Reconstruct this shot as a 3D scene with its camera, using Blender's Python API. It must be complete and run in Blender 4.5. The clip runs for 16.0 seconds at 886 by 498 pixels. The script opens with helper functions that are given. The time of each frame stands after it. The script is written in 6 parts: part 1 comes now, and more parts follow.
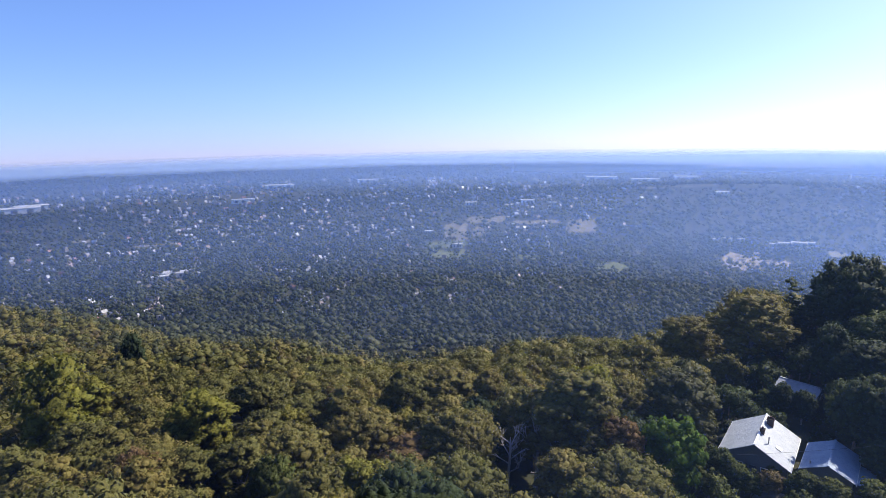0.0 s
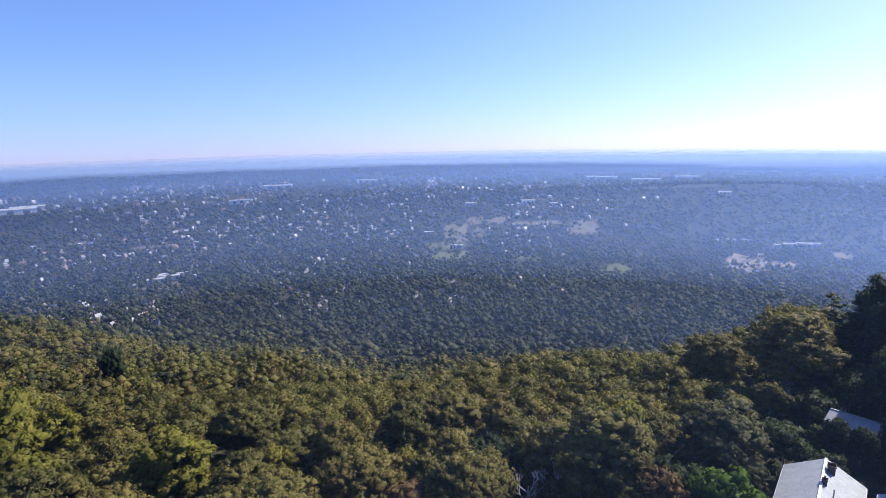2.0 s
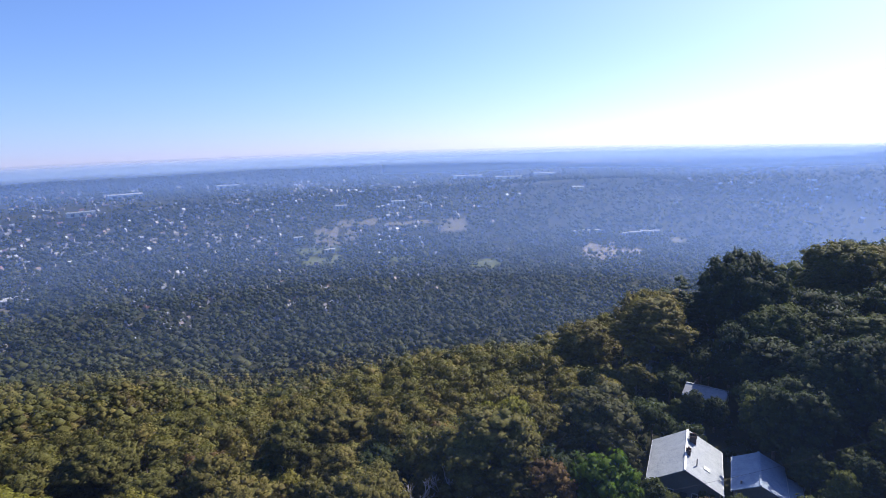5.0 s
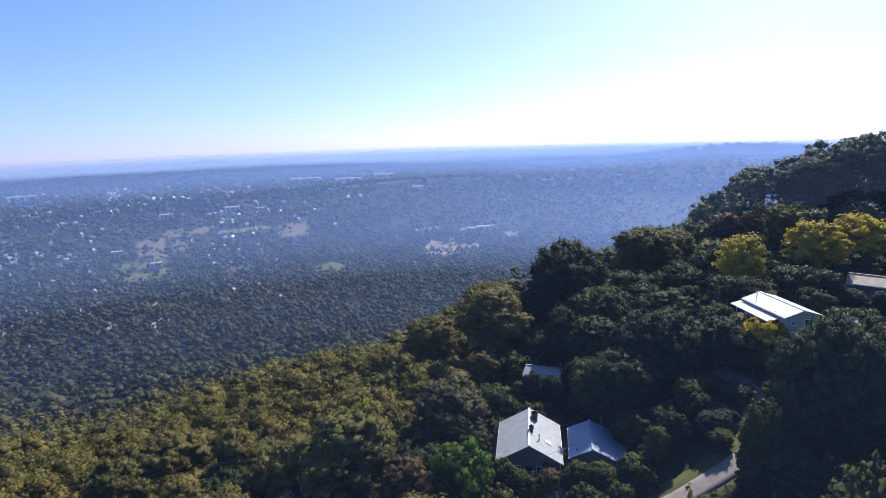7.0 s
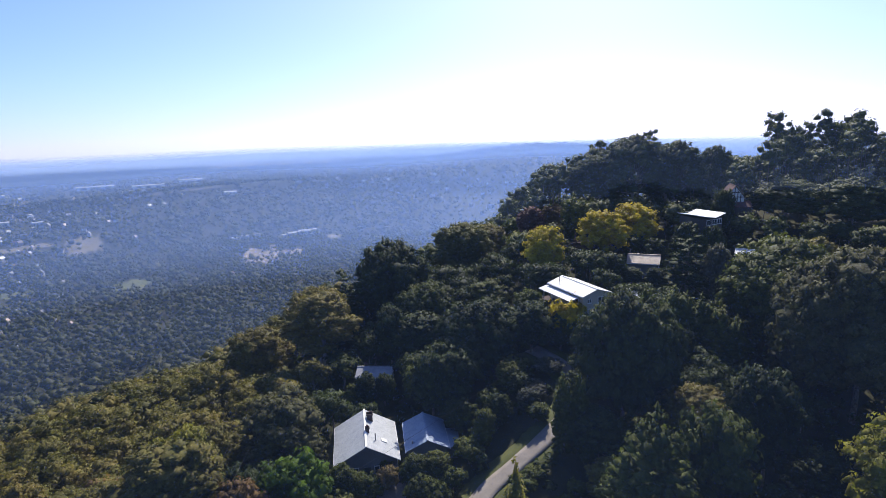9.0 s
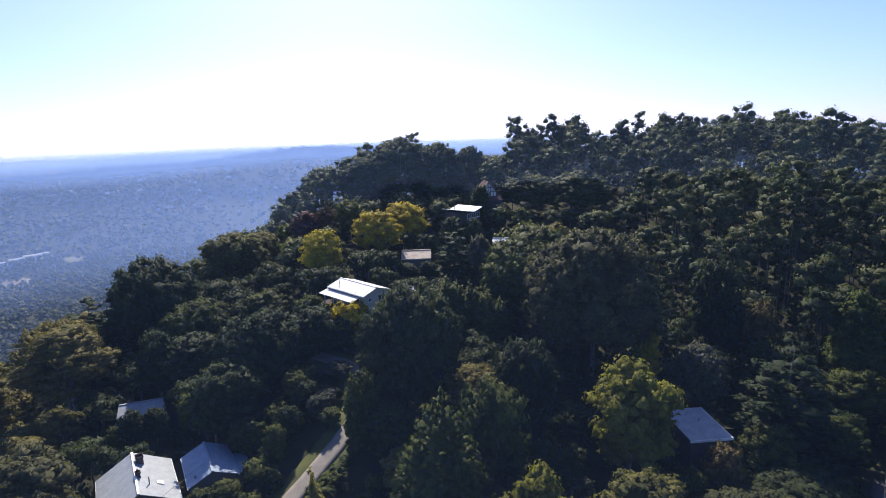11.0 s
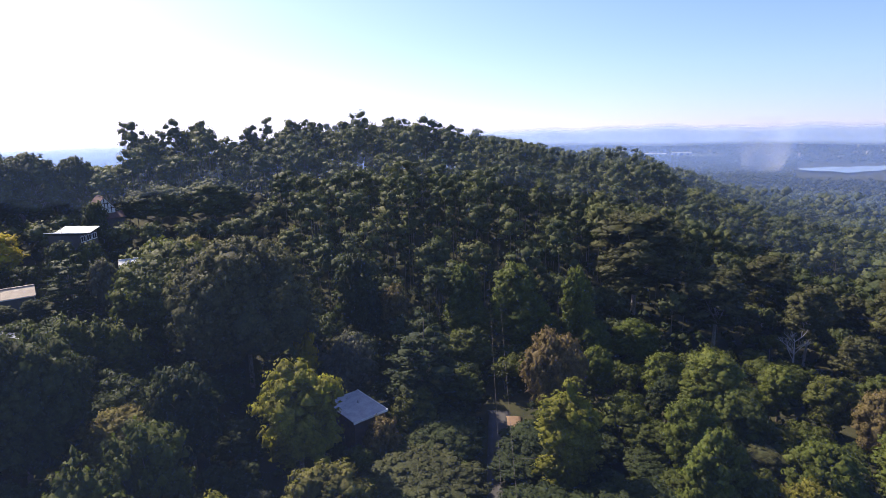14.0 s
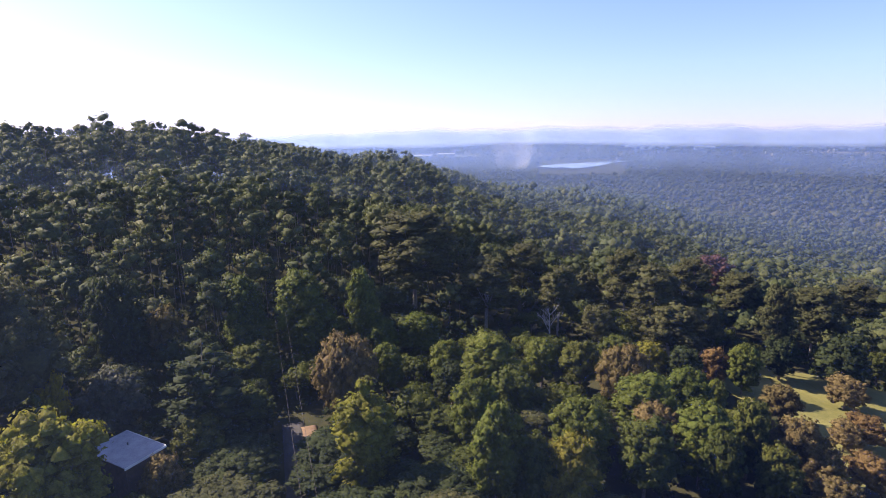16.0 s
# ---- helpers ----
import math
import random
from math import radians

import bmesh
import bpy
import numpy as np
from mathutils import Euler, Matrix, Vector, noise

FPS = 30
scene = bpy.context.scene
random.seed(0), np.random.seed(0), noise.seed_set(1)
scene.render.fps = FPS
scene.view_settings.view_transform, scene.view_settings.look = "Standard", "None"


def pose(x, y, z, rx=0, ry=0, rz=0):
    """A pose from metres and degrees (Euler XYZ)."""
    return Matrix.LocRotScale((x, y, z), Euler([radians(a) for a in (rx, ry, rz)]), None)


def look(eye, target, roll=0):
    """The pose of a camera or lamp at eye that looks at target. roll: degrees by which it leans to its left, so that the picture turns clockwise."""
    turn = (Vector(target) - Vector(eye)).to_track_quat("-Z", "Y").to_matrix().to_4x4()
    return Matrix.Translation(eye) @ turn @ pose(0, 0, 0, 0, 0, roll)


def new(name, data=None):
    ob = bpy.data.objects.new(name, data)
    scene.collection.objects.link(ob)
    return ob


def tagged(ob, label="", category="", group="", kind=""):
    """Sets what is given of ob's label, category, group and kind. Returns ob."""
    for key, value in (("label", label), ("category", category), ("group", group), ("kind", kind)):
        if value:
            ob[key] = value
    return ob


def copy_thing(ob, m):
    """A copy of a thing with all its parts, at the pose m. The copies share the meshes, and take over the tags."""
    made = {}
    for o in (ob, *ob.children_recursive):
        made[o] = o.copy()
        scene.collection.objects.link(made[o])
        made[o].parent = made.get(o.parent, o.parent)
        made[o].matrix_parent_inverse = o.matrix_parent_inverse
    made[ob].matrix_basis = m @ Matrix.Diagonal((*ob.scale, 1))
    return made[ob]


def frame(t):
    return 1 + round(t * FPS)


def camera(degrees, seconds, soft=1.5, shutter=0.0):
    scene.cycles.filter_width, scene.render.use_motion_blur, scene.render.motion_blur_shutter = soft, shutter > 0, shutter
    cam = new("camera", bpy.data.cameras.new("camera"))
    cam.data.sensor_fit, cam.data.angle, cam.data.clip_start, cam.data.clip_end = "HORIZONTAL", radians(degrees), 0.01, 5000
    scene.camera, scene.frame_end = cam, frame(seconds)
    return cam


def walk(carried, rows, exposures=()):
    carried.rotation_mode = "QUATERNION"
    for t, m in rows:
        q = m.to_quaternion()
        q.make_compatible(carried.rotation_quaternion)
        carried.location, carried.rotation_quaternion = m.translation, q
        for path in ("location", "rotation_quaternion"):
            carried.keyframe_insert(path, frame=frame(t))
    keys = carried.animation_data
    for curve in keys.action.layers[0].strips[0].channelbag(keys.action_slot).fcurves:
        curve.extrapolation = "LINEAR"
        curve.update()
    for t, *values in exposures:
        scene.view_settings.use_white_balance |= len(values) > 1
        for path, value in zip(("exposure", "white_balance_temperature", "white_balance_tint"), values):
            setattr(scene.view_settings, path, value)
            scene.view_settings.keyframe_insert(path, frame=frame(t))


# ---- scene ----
cam = camera(75.43, 16.0, 0.6)
PATH = [  # seconds, place in metres, turn in degrees
    (0, 0, 0, 300, 78.54, 1.01, -1.55),
    (0.5, -0.2, 3.6, 300, 78.52, 1.01, -1.54),
    (1, -0.38, 7.24, 300, 78.48, 1.05, -1.56),
    (1.5, -0.54, 10.82, 300, 78.48, 1.07, -1.58),
    (2, -0.7, 14.32, 300, 78.53, 1.08, -1.61),
    (2.5, -0.86, 16.84, 300, 78.59, 1.1, -1.62),
    (3, -0.88, 18.1, 300, 78.53, 1.19, -1.87),
    (3.2, -0.9, 18, 300, 78.52, 1.22, -2.5),
    (5.3, -1, 17.6, 300, 78.32, 1.74, -16.8),
    (5.5, -1, 17.6, 300, 78.3, 1.77, -18.12),
    (6, -1, 17.6, 300, 78.11, 1.56, -21.63),
    (6.5, -1, 17.6, 300, 78.04, 1.56, -25.91),
    (7, -1, 17.6, 300, 77.99, 1.79, -30.52),
    (7.5, -1, 17.6, 300, 77.9, 1.79, -34.7),
    (8, -1, 17.6, 300, 77.79, 1.75, -38.91),
    (8.5, -1, 17.6, 300, 77.73, 1.76, -43.04),
    (9, -1, 17.6, 300, 77.61, 1.7, -48.35),
    (9.2, -1, 17.6, 300, 77.58, 1.7, -50.4),
    (11.3, -1, 17.6, 300, 77.18, 1.8, -74.4),
    (11.5, -1, 17.6, 300, 77.15, 1.81, -76.65),
    (12, -1, 17.6, 300, 77.08, 1.69, -82.1),
    (12.5, -1, 17.6, 300, 76.97, 1.63, -87.78),
    (13, -1, 17.6, 300, 76.92, 1.48, -94.01),
    (13.5, -1, 17.6, 300, 76.86, 1.43, -100.14),
    (14, -1, 17.6, 300, 76.81, 1.33, -106.2),
    (14.5, -1, 17.6, 300, 76.75, 1.11, -113.35),
    (15, -1, 17.6, 300, 76.7, 1.04, -120.9),
    (15.5, -1, 17.6, 300, 76.64, 0.99, -126.66),
    (16, -1, 17.6, 300, 76.71, 0.95, -128.28),
]
walk(cam, [(t, pose(*p)) for t, *p in PATH], [(0, 0.75, 6450, 11), (6, 0.62, 6400, 10), (9, 0.6, 6600, 10), (12.5, 0.72, 7000, 10), (16, 1.22, 7800, 18)])  # EXPO

EYE = 300.0                      # height of the flight above the datum
CX, CY = -1.0, 17.6              # plan position where the drone hovers
rng = np.random.default_rng(7)

# ---- world and sun ----
SUN_BEARING, SUN_HEIGHT = 62.0, 40.0
world = bpy.data.worlds.new("sky")
scene.world = world
world.use_nodes = True
wn = world.node_tree.nodes
sky = wn.new("ShaderNodeTexSky")
sky.sky_type = "NISHITA"
sky.sun_disc = False
sky.sun_elevation = radians(SUN_HEIGHT)
sky.sun_rotation = radians(SUN_BEARING)
sky.altitude = 500
sky.air_density = 1.0
sky.dust_density = 1.2
sky.ozone_density = 2.4
sep, com = wn.new("ShaderNodeSeparateColor"), wn.new("ShaderNodeCombineColor")
wl = world.node_tree.links
wl.new(sky.outputs[0], sep.inputs[0])
# the eye stands high: the sky's rim lies a little under level
way, low, unit = wn.new("ShaderNodeTexCoord"), wn.new("ShaderNodeVectorMath"), wn.new("ShaderNodeVectorMath")
low.inputs[1].default_value = (0, 0, 0.055)
unit.operation = "NORMALIZE"
wl.new(way.outputs["Generated"], low.inputs[0])
wl.new(low.outputs[0], unit.inputs[0])
wl.new(unit.outputs[0], sky.inputs["Vector"])


def sky_math(op, a, b):
    n = wn.new("ShaderNodeMath")
    n.operation = op
    for i, v in enumerate((a, b)):
        if isinstance(v, float):
            n.inputs[i].default_value = v
        else:
            wl.new(v, n.inputs[i])
    return n.outputs[0]


# hazy blue-white air: no yellow rim along the horizon
red = sky_math("MINIMUM", sep.outputs[0], sky_math("MULTIPLY", sep.outputs[1], 0.94))
deep = sky_math("POWER", sky_math("DIVIDE", red, sky_math("MULTIPLY", sep.outputs[1], 0.94)), 0.62)
wl.new(sky_math("MULTIPLY", sky_math("MULTIPLY", red, deep), 0.87), com.inputs[0])
wl.new(sky_math("MULTIPLY", sky_math("MULTIPLY", sep.outputs[1], sky_math("POWER", deep, 0.25)), 0.865), com.inputs[1])
wl.new(sky_math("MULTIPLY", sky_math("MAXIMUM", sep.outputs[2], sky_math("MULTIPLY", sep.outputs[1], 1.05)), 1.18), com.inputs[2])
wl.new(com.outputs[0], wn["Background"].inputs[0])
wn["Background"].inputs[1].default_value = 0.106
sun = new("sun", bpy.data.lights.new("sun", "SUN"))
sun.data.energy, sun.data.angle, sun.data.color = 5.0, radians(0.5), (1.0, 0.94, 0.84)
_b, _e = radians(SUN_BEARING), radians(SUN_HEIGHT)
TO_SUN = Vector((math.sin(_b) * math.cos(_e), math.cos(_b) * math.cos(_e), math.sin(_e)))
sun.matrix_world = look((0, 0, 500), Vector((0, 0, 500)) - TO_SUN)


# ---- materials ----
class Nodes:
    """A short hand for node materials."""

    def __init__(self, name):
        self.mat = bpy.data.materials.new(name)
        self.mat.use_nodes = True
        self.tree = self.mat.node_tree
        self.bsdf = self.tree.nodes["Principled BSDF"]
        self.out = self.tree.nodes["Material Output"]

    def add(self, kind, **values):
        n = self.tree.nodes.new("ShaderNode" + kind)
        for k, v in values.items():
            n.inputs[k.replace("_", " ")].default_value = v
        return n

    def link(self, a, b):
        self.tree.links.new(a, b)

    def place(self, scale=1.0):
        g = self.add("NewGeometry")
        return g.outputs["Position"]

    def noise(self, scale, detail=4.0, rough=0.55, where=None):
        n = self.add("TexNoise", Scale=scale, Detail=detail, Roughness=rough)
        self.link(where if where is not None else self.place(), n.inputs["Vector"])
        return n.outputs["Fac"]

    def math(self, op, a, b=None, c=None):
        n = self.add("Math")
        n.operation = op
        for i, v in enumerate((a, b, c)):
            if v is None:
                continue
            if isinstance(v, (int, float)):
                n.inputs[i].default_value = v
            else:
                self.link(v, n.inputs[i])
        return n.outputs[0]

    def ramp(self, fac, stops):
        n = self.add("ValToRGB")
        els = n.color_ramp.elements
        while len(els) < len(stops):
            els.new(0.5)
        for e, (p, c) in zip(els, stops):
            e.position, e.color = p, (*c, 1)
        self.link(fac, n.inputs[0])
        return n.outputs[0]

    def mix(self, fac, a, b, blend="MIX"):
        n = self.add("Mix")
        n.data_type, n.blend_type = "RGBA", blend
        for v, s in ((fac, n.inputs[0]), (a, n.inputs[6]), (b, n.inputs[7])):
            if isinstance(v, (int, float)):
                s.default_value = v
            elif isinstance(v, tuple):
                s.default_value = (*v, 1)
            else:
                self.link(v, s)
        return n.outputs[2]

    def bump(self, height, strength=0.3, distance=0.05):
        n = self.add("Bump", Strength=strength, Distance=distance)
        self.link(height, n.inputs["Height"])
        self.link(n.outputs[0], self.bsdf.inputs["Normal"])

    def done(self, colour, rough=0.8, spec=0.3, metal=0.0):
        if isinstance(colour, tuple):
            self.bsdf.inputs["Base Color"].default_value = (*colour, 1)
        else:
            self.link(colour, self.bsdf.inputs["Base Color"])
        self.bsdf.inputs["Roughness"].default_value = rough
        self.bsdf.inputs["Specular IOR Level"].default_value = spec
        self.bsdf.inputs["Metallic"].default_value = metal
        return self.mat


def leaf_material(name, dark, mid, light, glow=0.34, gloss=0.1):
    """Foliage: each tree has its own hue, each spray a little variation; light comes through the leaves."""
    m = Nodes(name)
    own = m.add("Attribute")
    own.attribute_name = "tint"
    info = m.add("ObjectInfo")
    g = m.add("NewGeometry")
    v = m.math("FRACT", m.math("ADD", own.outputs["Fac"], info.outputs["Random"]))
    v = m.math("ADD", m.math("MULTIPLY", v, 0.6), m.math("MULTIPLY", g.outputs["Random Per Island"], 0.4))
    col = m.ramp(v, [(0.0, dark), (0.5, mid), (1.0, light)])
    m.bump(m.noise(2.2, 6.0, 0.75), 0.6, 0.4)
    # shade painted into the leaf colour as noise: dark gaps between tufts, and patches of thinner foliage
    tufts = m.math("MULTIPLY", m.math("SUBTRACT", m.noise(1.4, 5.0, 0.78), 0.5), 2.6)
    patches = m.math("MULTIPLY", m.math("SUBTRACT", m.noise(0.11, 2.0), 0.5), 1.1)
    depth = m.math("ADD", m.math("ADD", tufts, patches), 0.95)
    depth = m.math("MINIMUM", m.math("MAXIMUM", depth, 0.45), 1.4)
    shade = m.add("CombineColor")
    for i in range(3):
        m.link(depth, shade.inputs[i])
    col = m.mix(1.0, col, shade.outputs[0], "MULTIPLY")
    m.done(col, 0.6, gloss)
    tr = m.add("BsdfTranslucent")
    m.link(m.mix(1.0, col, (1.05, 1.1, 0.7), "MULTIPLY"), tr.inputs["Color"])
    mx = m.add("MixShader", Fac=glow)
    m.link(m.bsdf.outputs[0], mx.inputs[1])
    m.link(tr.outputs[0], mx.inputs[2])
    m.link(mx.outputs[0], m.out.inputs["Surface"])
    return m.mat


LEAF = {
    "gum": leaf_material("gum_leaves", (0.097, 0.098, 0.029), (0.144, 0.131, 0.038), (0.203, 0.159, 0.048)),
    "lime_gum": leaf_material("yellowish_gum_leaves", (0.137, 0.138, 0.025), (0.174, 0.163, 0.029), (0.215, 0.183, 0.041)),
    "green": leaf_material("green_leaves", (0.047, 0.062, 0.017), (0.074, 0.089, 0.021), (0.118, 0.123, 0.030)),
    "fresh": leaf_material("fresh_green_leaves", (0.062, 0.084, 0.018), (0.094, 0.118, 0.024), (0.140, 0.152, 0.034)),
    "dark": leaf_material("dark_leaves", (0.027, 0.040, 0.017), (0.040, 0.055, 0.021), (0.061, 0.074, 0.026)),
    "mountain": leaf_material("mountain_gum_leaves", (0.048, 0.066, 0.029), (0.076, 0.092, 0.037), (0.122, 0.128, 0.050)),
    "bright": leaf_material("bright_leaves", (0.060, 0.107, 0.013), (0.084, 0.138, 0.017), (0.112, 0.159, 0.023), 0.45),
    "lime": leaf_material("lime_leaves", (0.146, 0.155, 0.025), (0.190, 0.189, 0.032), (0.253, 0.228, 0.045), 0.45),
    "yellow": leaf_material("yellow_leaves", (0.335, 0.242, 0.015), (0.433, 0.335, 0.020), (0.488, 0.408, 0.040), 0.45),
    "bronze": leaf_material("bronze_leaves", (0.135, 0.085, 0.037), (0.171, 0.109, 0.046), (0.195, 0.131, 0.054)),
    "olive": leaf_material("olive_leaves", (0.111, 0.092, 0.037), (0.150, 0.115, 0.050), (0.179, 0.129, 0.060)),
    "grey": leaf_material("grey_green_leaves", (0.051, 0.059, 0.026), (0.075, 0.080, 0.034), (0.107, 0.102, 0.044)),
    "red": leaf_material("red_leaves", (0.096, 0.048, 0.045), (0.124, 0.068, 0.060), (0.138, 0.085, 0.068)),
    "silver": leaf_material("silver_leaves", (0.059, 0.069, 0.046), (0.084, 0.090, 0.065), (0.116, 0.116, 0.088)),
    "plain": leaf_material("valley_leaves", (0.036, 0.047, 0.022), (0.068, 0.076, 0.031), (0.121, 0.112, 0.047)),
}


def bark_material(name, a, b):
    m = Nodes(name)
    n = m.noise(3.0, 5.0)
    m.bump(n, 0.5, 0.05)
    return m.done(m.ramp(n, [(0.3, a), (0.7, b)]), 0.9, 0.2)


BARK = bark_material("bark", (0.10, 0.075, 0.055), (0.26, 0.21, 0.17))
DEAD_BARK = bark_material("dead_bark", (0.30, 0.28, 0.26), (0.52, 0.49, 0.46))
PALE_BARK = bark_material("pale_bark", (0.18, 0.165, 0.145), (0.36, 0.33, 0.29))


def ground_material():
    m = Nodes("forest_floor")
    a, b = m.noise(0.02, 5.0), m.noise(0.6, 6.0)
    c = m.mix(m.math("MULTIPLY", m.math("SUBTRACT", m.noise(0.13, 3.0, 0.7), 0.35), 3.0), (0.020, 0.024, 0.014), (0.072, 0.064, 0.034))
    c = m.mix(m.math("MULTIPLY", a, 0.5), c, (0.052, 0.044, 0.028))
    c = m.mix(m.math("MULTIPLY", b, 0.6), c, (0.035, 0.042, 0.016))
    m.bump(b, 0.6, 0.3)
    return m.done(c, 0.95, 0.1)


GROUND = ground_material()


def plain_material(name, stops, scale=0.3, rough=0.9, spec=0.2, relief=0.2, metal=0.0):
    m = Nodes(name)
    n = m.math("ADD", m.math("MULTIPLY", m.noise(scale, 5.0), 0.6), m.math("MULTIPLY", m.noise(scale * 9, 4.0), 0.4))
    m.bump(n, relief, 0.04)
    return m.done(m.ramp(n, stops), rough, spec, metal)


ASPHALT = plain_material("asphalt", [(0.3, (0.045, 0.044, 0.046)), (0.7, (0.085, 0.08, 0.078))], 0.5)
GRAVEL = plain_material("gravel", [(0.3, (0.17, 0.15, 0.135)), (0.7, (0.29, 0.26, 0.235))], 0.5)
VERGE = plain_material("verge_grass", [(0.3, (0.05, 0.06, 0.018)), (0.7, (0.10, 0.105, 0.034))], 0.4, relief=0.6)
LAWN = plain_material("lawn_grass", [(0.3, (0.11, 0.112, 0.035)), (0.7, (0.20, 0.185, 0.068))], 0.12, relief=0.4)
DRY = plain_material("dry_grass", [(0.3, (0.10, 0.088, 0.052)), (0.7, (0.185, 0.155, 0.10))], 0.03)
PADDOCK = plain_material("paddock", [(0.3, (0.07, 0.085, 0.03)), (0.7, (0.135, 0.135, 0.055))], 0.03)
SAND = plain_material("quarry_sand", [(0.3, (0.19, 0.155, 0.115)), (0.7, (0.31, 0.255, 0.19))], 0.05)
PALE_ROOF = plain_material("pale_roof", [(0.3, (0.26, 0.26, 0.26)), (0.7, (0.46, 0.45, 0.44))], 0.05)
WALL = plain_material("house_wall", [(0.3, (0.55, 0.52, 0.46)), (0.7, (0.7, 0.67, 0.6))], 0.3)


# ---- the lie of the land ----
# metres below the flight, along bearings (rows) and distances (columns)
RADII = (0, 60, 100, 160, 260, 420, 700)
DROPS = {
    -90: (58, 60, 66, 80, 105, 140, 215), -40: (58, 60, 66, 76, 90, 114, 224), -20: (58, 60, 68, 84, 111, 168, 226),
    -4: (58, 60, 70, 88, 132, 198, 227), 20: (58, 62, 68, 78, 115, 188, 227), 40: (57, 57, 56, 57, 98, 190, 227),
    50: (57, 57, 53, 48, 58, 150, 226), 60: (57, 57, 48, 39, 40, 110, 220), 80: (57, 58, 56, 48, 31, 62, 160),
    100: (57, 60, 60, 57, 33, 46, 125), 120: (57, 60, 60, 62, 50, 55, 96), 140: (57, 60, 60, 66, 70, 84, 122), 162: (57, 60, 61, 66, 84, 120, 182),
}
_bearings = np.array(list(DROPS) + [270.0])
_drops = np.array(list(DROPS.values()) + [DROPS[-90]], float)


def drop(x, y):
    """How far the ground lies under the flight, for arrays of plan positions."""
    x, y = np.asarray(x, float) - CX, np.asarray(y, float) - CY
    r = np.hypot(x, y)
    b = np.degrees(np.arctan2(x, y))
    b = np.where(b < -90, b + 360, b)
    i = np.clip(np.searchsorted(_bearings, b, "right") - 1, 0, len(_bearings) - 2)
    u = (b - _bearings[i]) / (_bearings[i + 1] - _bearings[i])
    u = u * u * (3 - 2 * u)
    j = np.clip(np.searchsorted(RADII, r, "right") - 1, 0, len(RADII) - 2)
    R = np.array(RADII, float)
    v = np.clip((r - R[j]) / (R[j + 1] - R[j]), 0, 1)
    d = (_drops[i, j] * (1 - u) + _drops[i + 1, j] * u) * (1 - v) + (_drops[i, j + 1] * (1 - u) + _drops[i + 1, j + 1] * u) * v
    # past the foot of the mountain: a plain with low swells
    w = np.clip((r - 700) / 700, 0, 1)
    w = w * w * (3 - 2 * w)
    bb = np.radians(b)
    swell = 0.5 * (9 * np.sin(x / 310 + 1.2 * np.sin(y / 420)) + 7 * np.sin(y / 260 + 1.7 * np.sin(x / 530 + 1))
             + 5 * np.sin((x + y) / 170)) * np.clip((r - 1000) / 900, 0, 1)
    far = np.clip((r - 3900) / 1000, 0, 1)
    plain = 221 - swell * (1 - 0.75 * far) - far * (10 + 52 * np.clip((b - 105) / 15, 0, 1) * (0.7 + 0.3 * np.sin(bb * 19) * np.sin(bb * 47 + 1)))
    for hb, hr, rise, wide in ((24, 1650, 30, 330), (33, 1800, 26, 300), (2, 1900, 16, 300), (52, 2300, 62, 420), (62, 2500, 66, 500), (-12, 2600, 18, 500), (150, 2100, 14, 400)):
        hx, hy = hr * math.sin(radians(hb)), hr * math.cos(radians(hb))
        plain = plain - rise * np.exp(-((x - hx) ** 2 + (y - hy) ** 2) / (2 * wide ** 2))
    d = d * (1 - w) + plain * w
    near = np.clip(1 - r / 700, 0, 1)
    return d + near * (2.2 * np.sin(x / 23 + np.sin(y / 31)) * np.sin(y / 27 + 0.7) * np.clip((r - 120) / 60, 0, 1))


def land(x, y):
    return EYE - drop(x, y)


def spot(bearing, r):
    """Plan position and ground height at a bearing (degrees from the flight's heading, to the right) and a distance."""
    a = radians(bearing)
    x, y = CX + r * math.sin(a), CY + r * math.cos(a)
    return x, y, float(land(x, y))


def mesh_from(name, verts, faces_n, loops, mats, smooth=False, tint=None, index=None, normals=None):
    me = bpy.data.meshes.new(name)
    nv, nf = len(verts), len(faces_n)
    me.vertices.add(nv)
    me.vertices.foreach_set("co", np.asarray(verts, np.float32).ravel())
    me.loops.add(len(loops))
    me.loops.foreach_set("vertex_index", np.asarray(loops, np.int32))
    me.polygons.add(nf)
    start = np.concatenate(([0], np.cumsum(faces_n)[:-1])).astype(np.int32)
    me.polygons.foreach_set("loop_start", start)
    if index is not None:
        me.polygons.foreach_set("material_index", np.asarray(index, np.int32))
    me.polygons.foreach_set("use_smooth", np.full(nf, smooth))
    if tint is not None:
        at = me.attributes.new("tint", "FLOAT", "POINT")
        at.data.foreach_set("value", np.asarray(tint, np.float32))
    if normals is not None:
        at = me.attributes.new("custom_normal", "FLOAT_VECTOR", "POINT")
        at.data.foreach_set("vector", np.asarray(normals, np.float32).ravel())
    for m in mats:
        me.materials.append(m)
    me.update(calc_edges=True)
    me.validate()
    return me


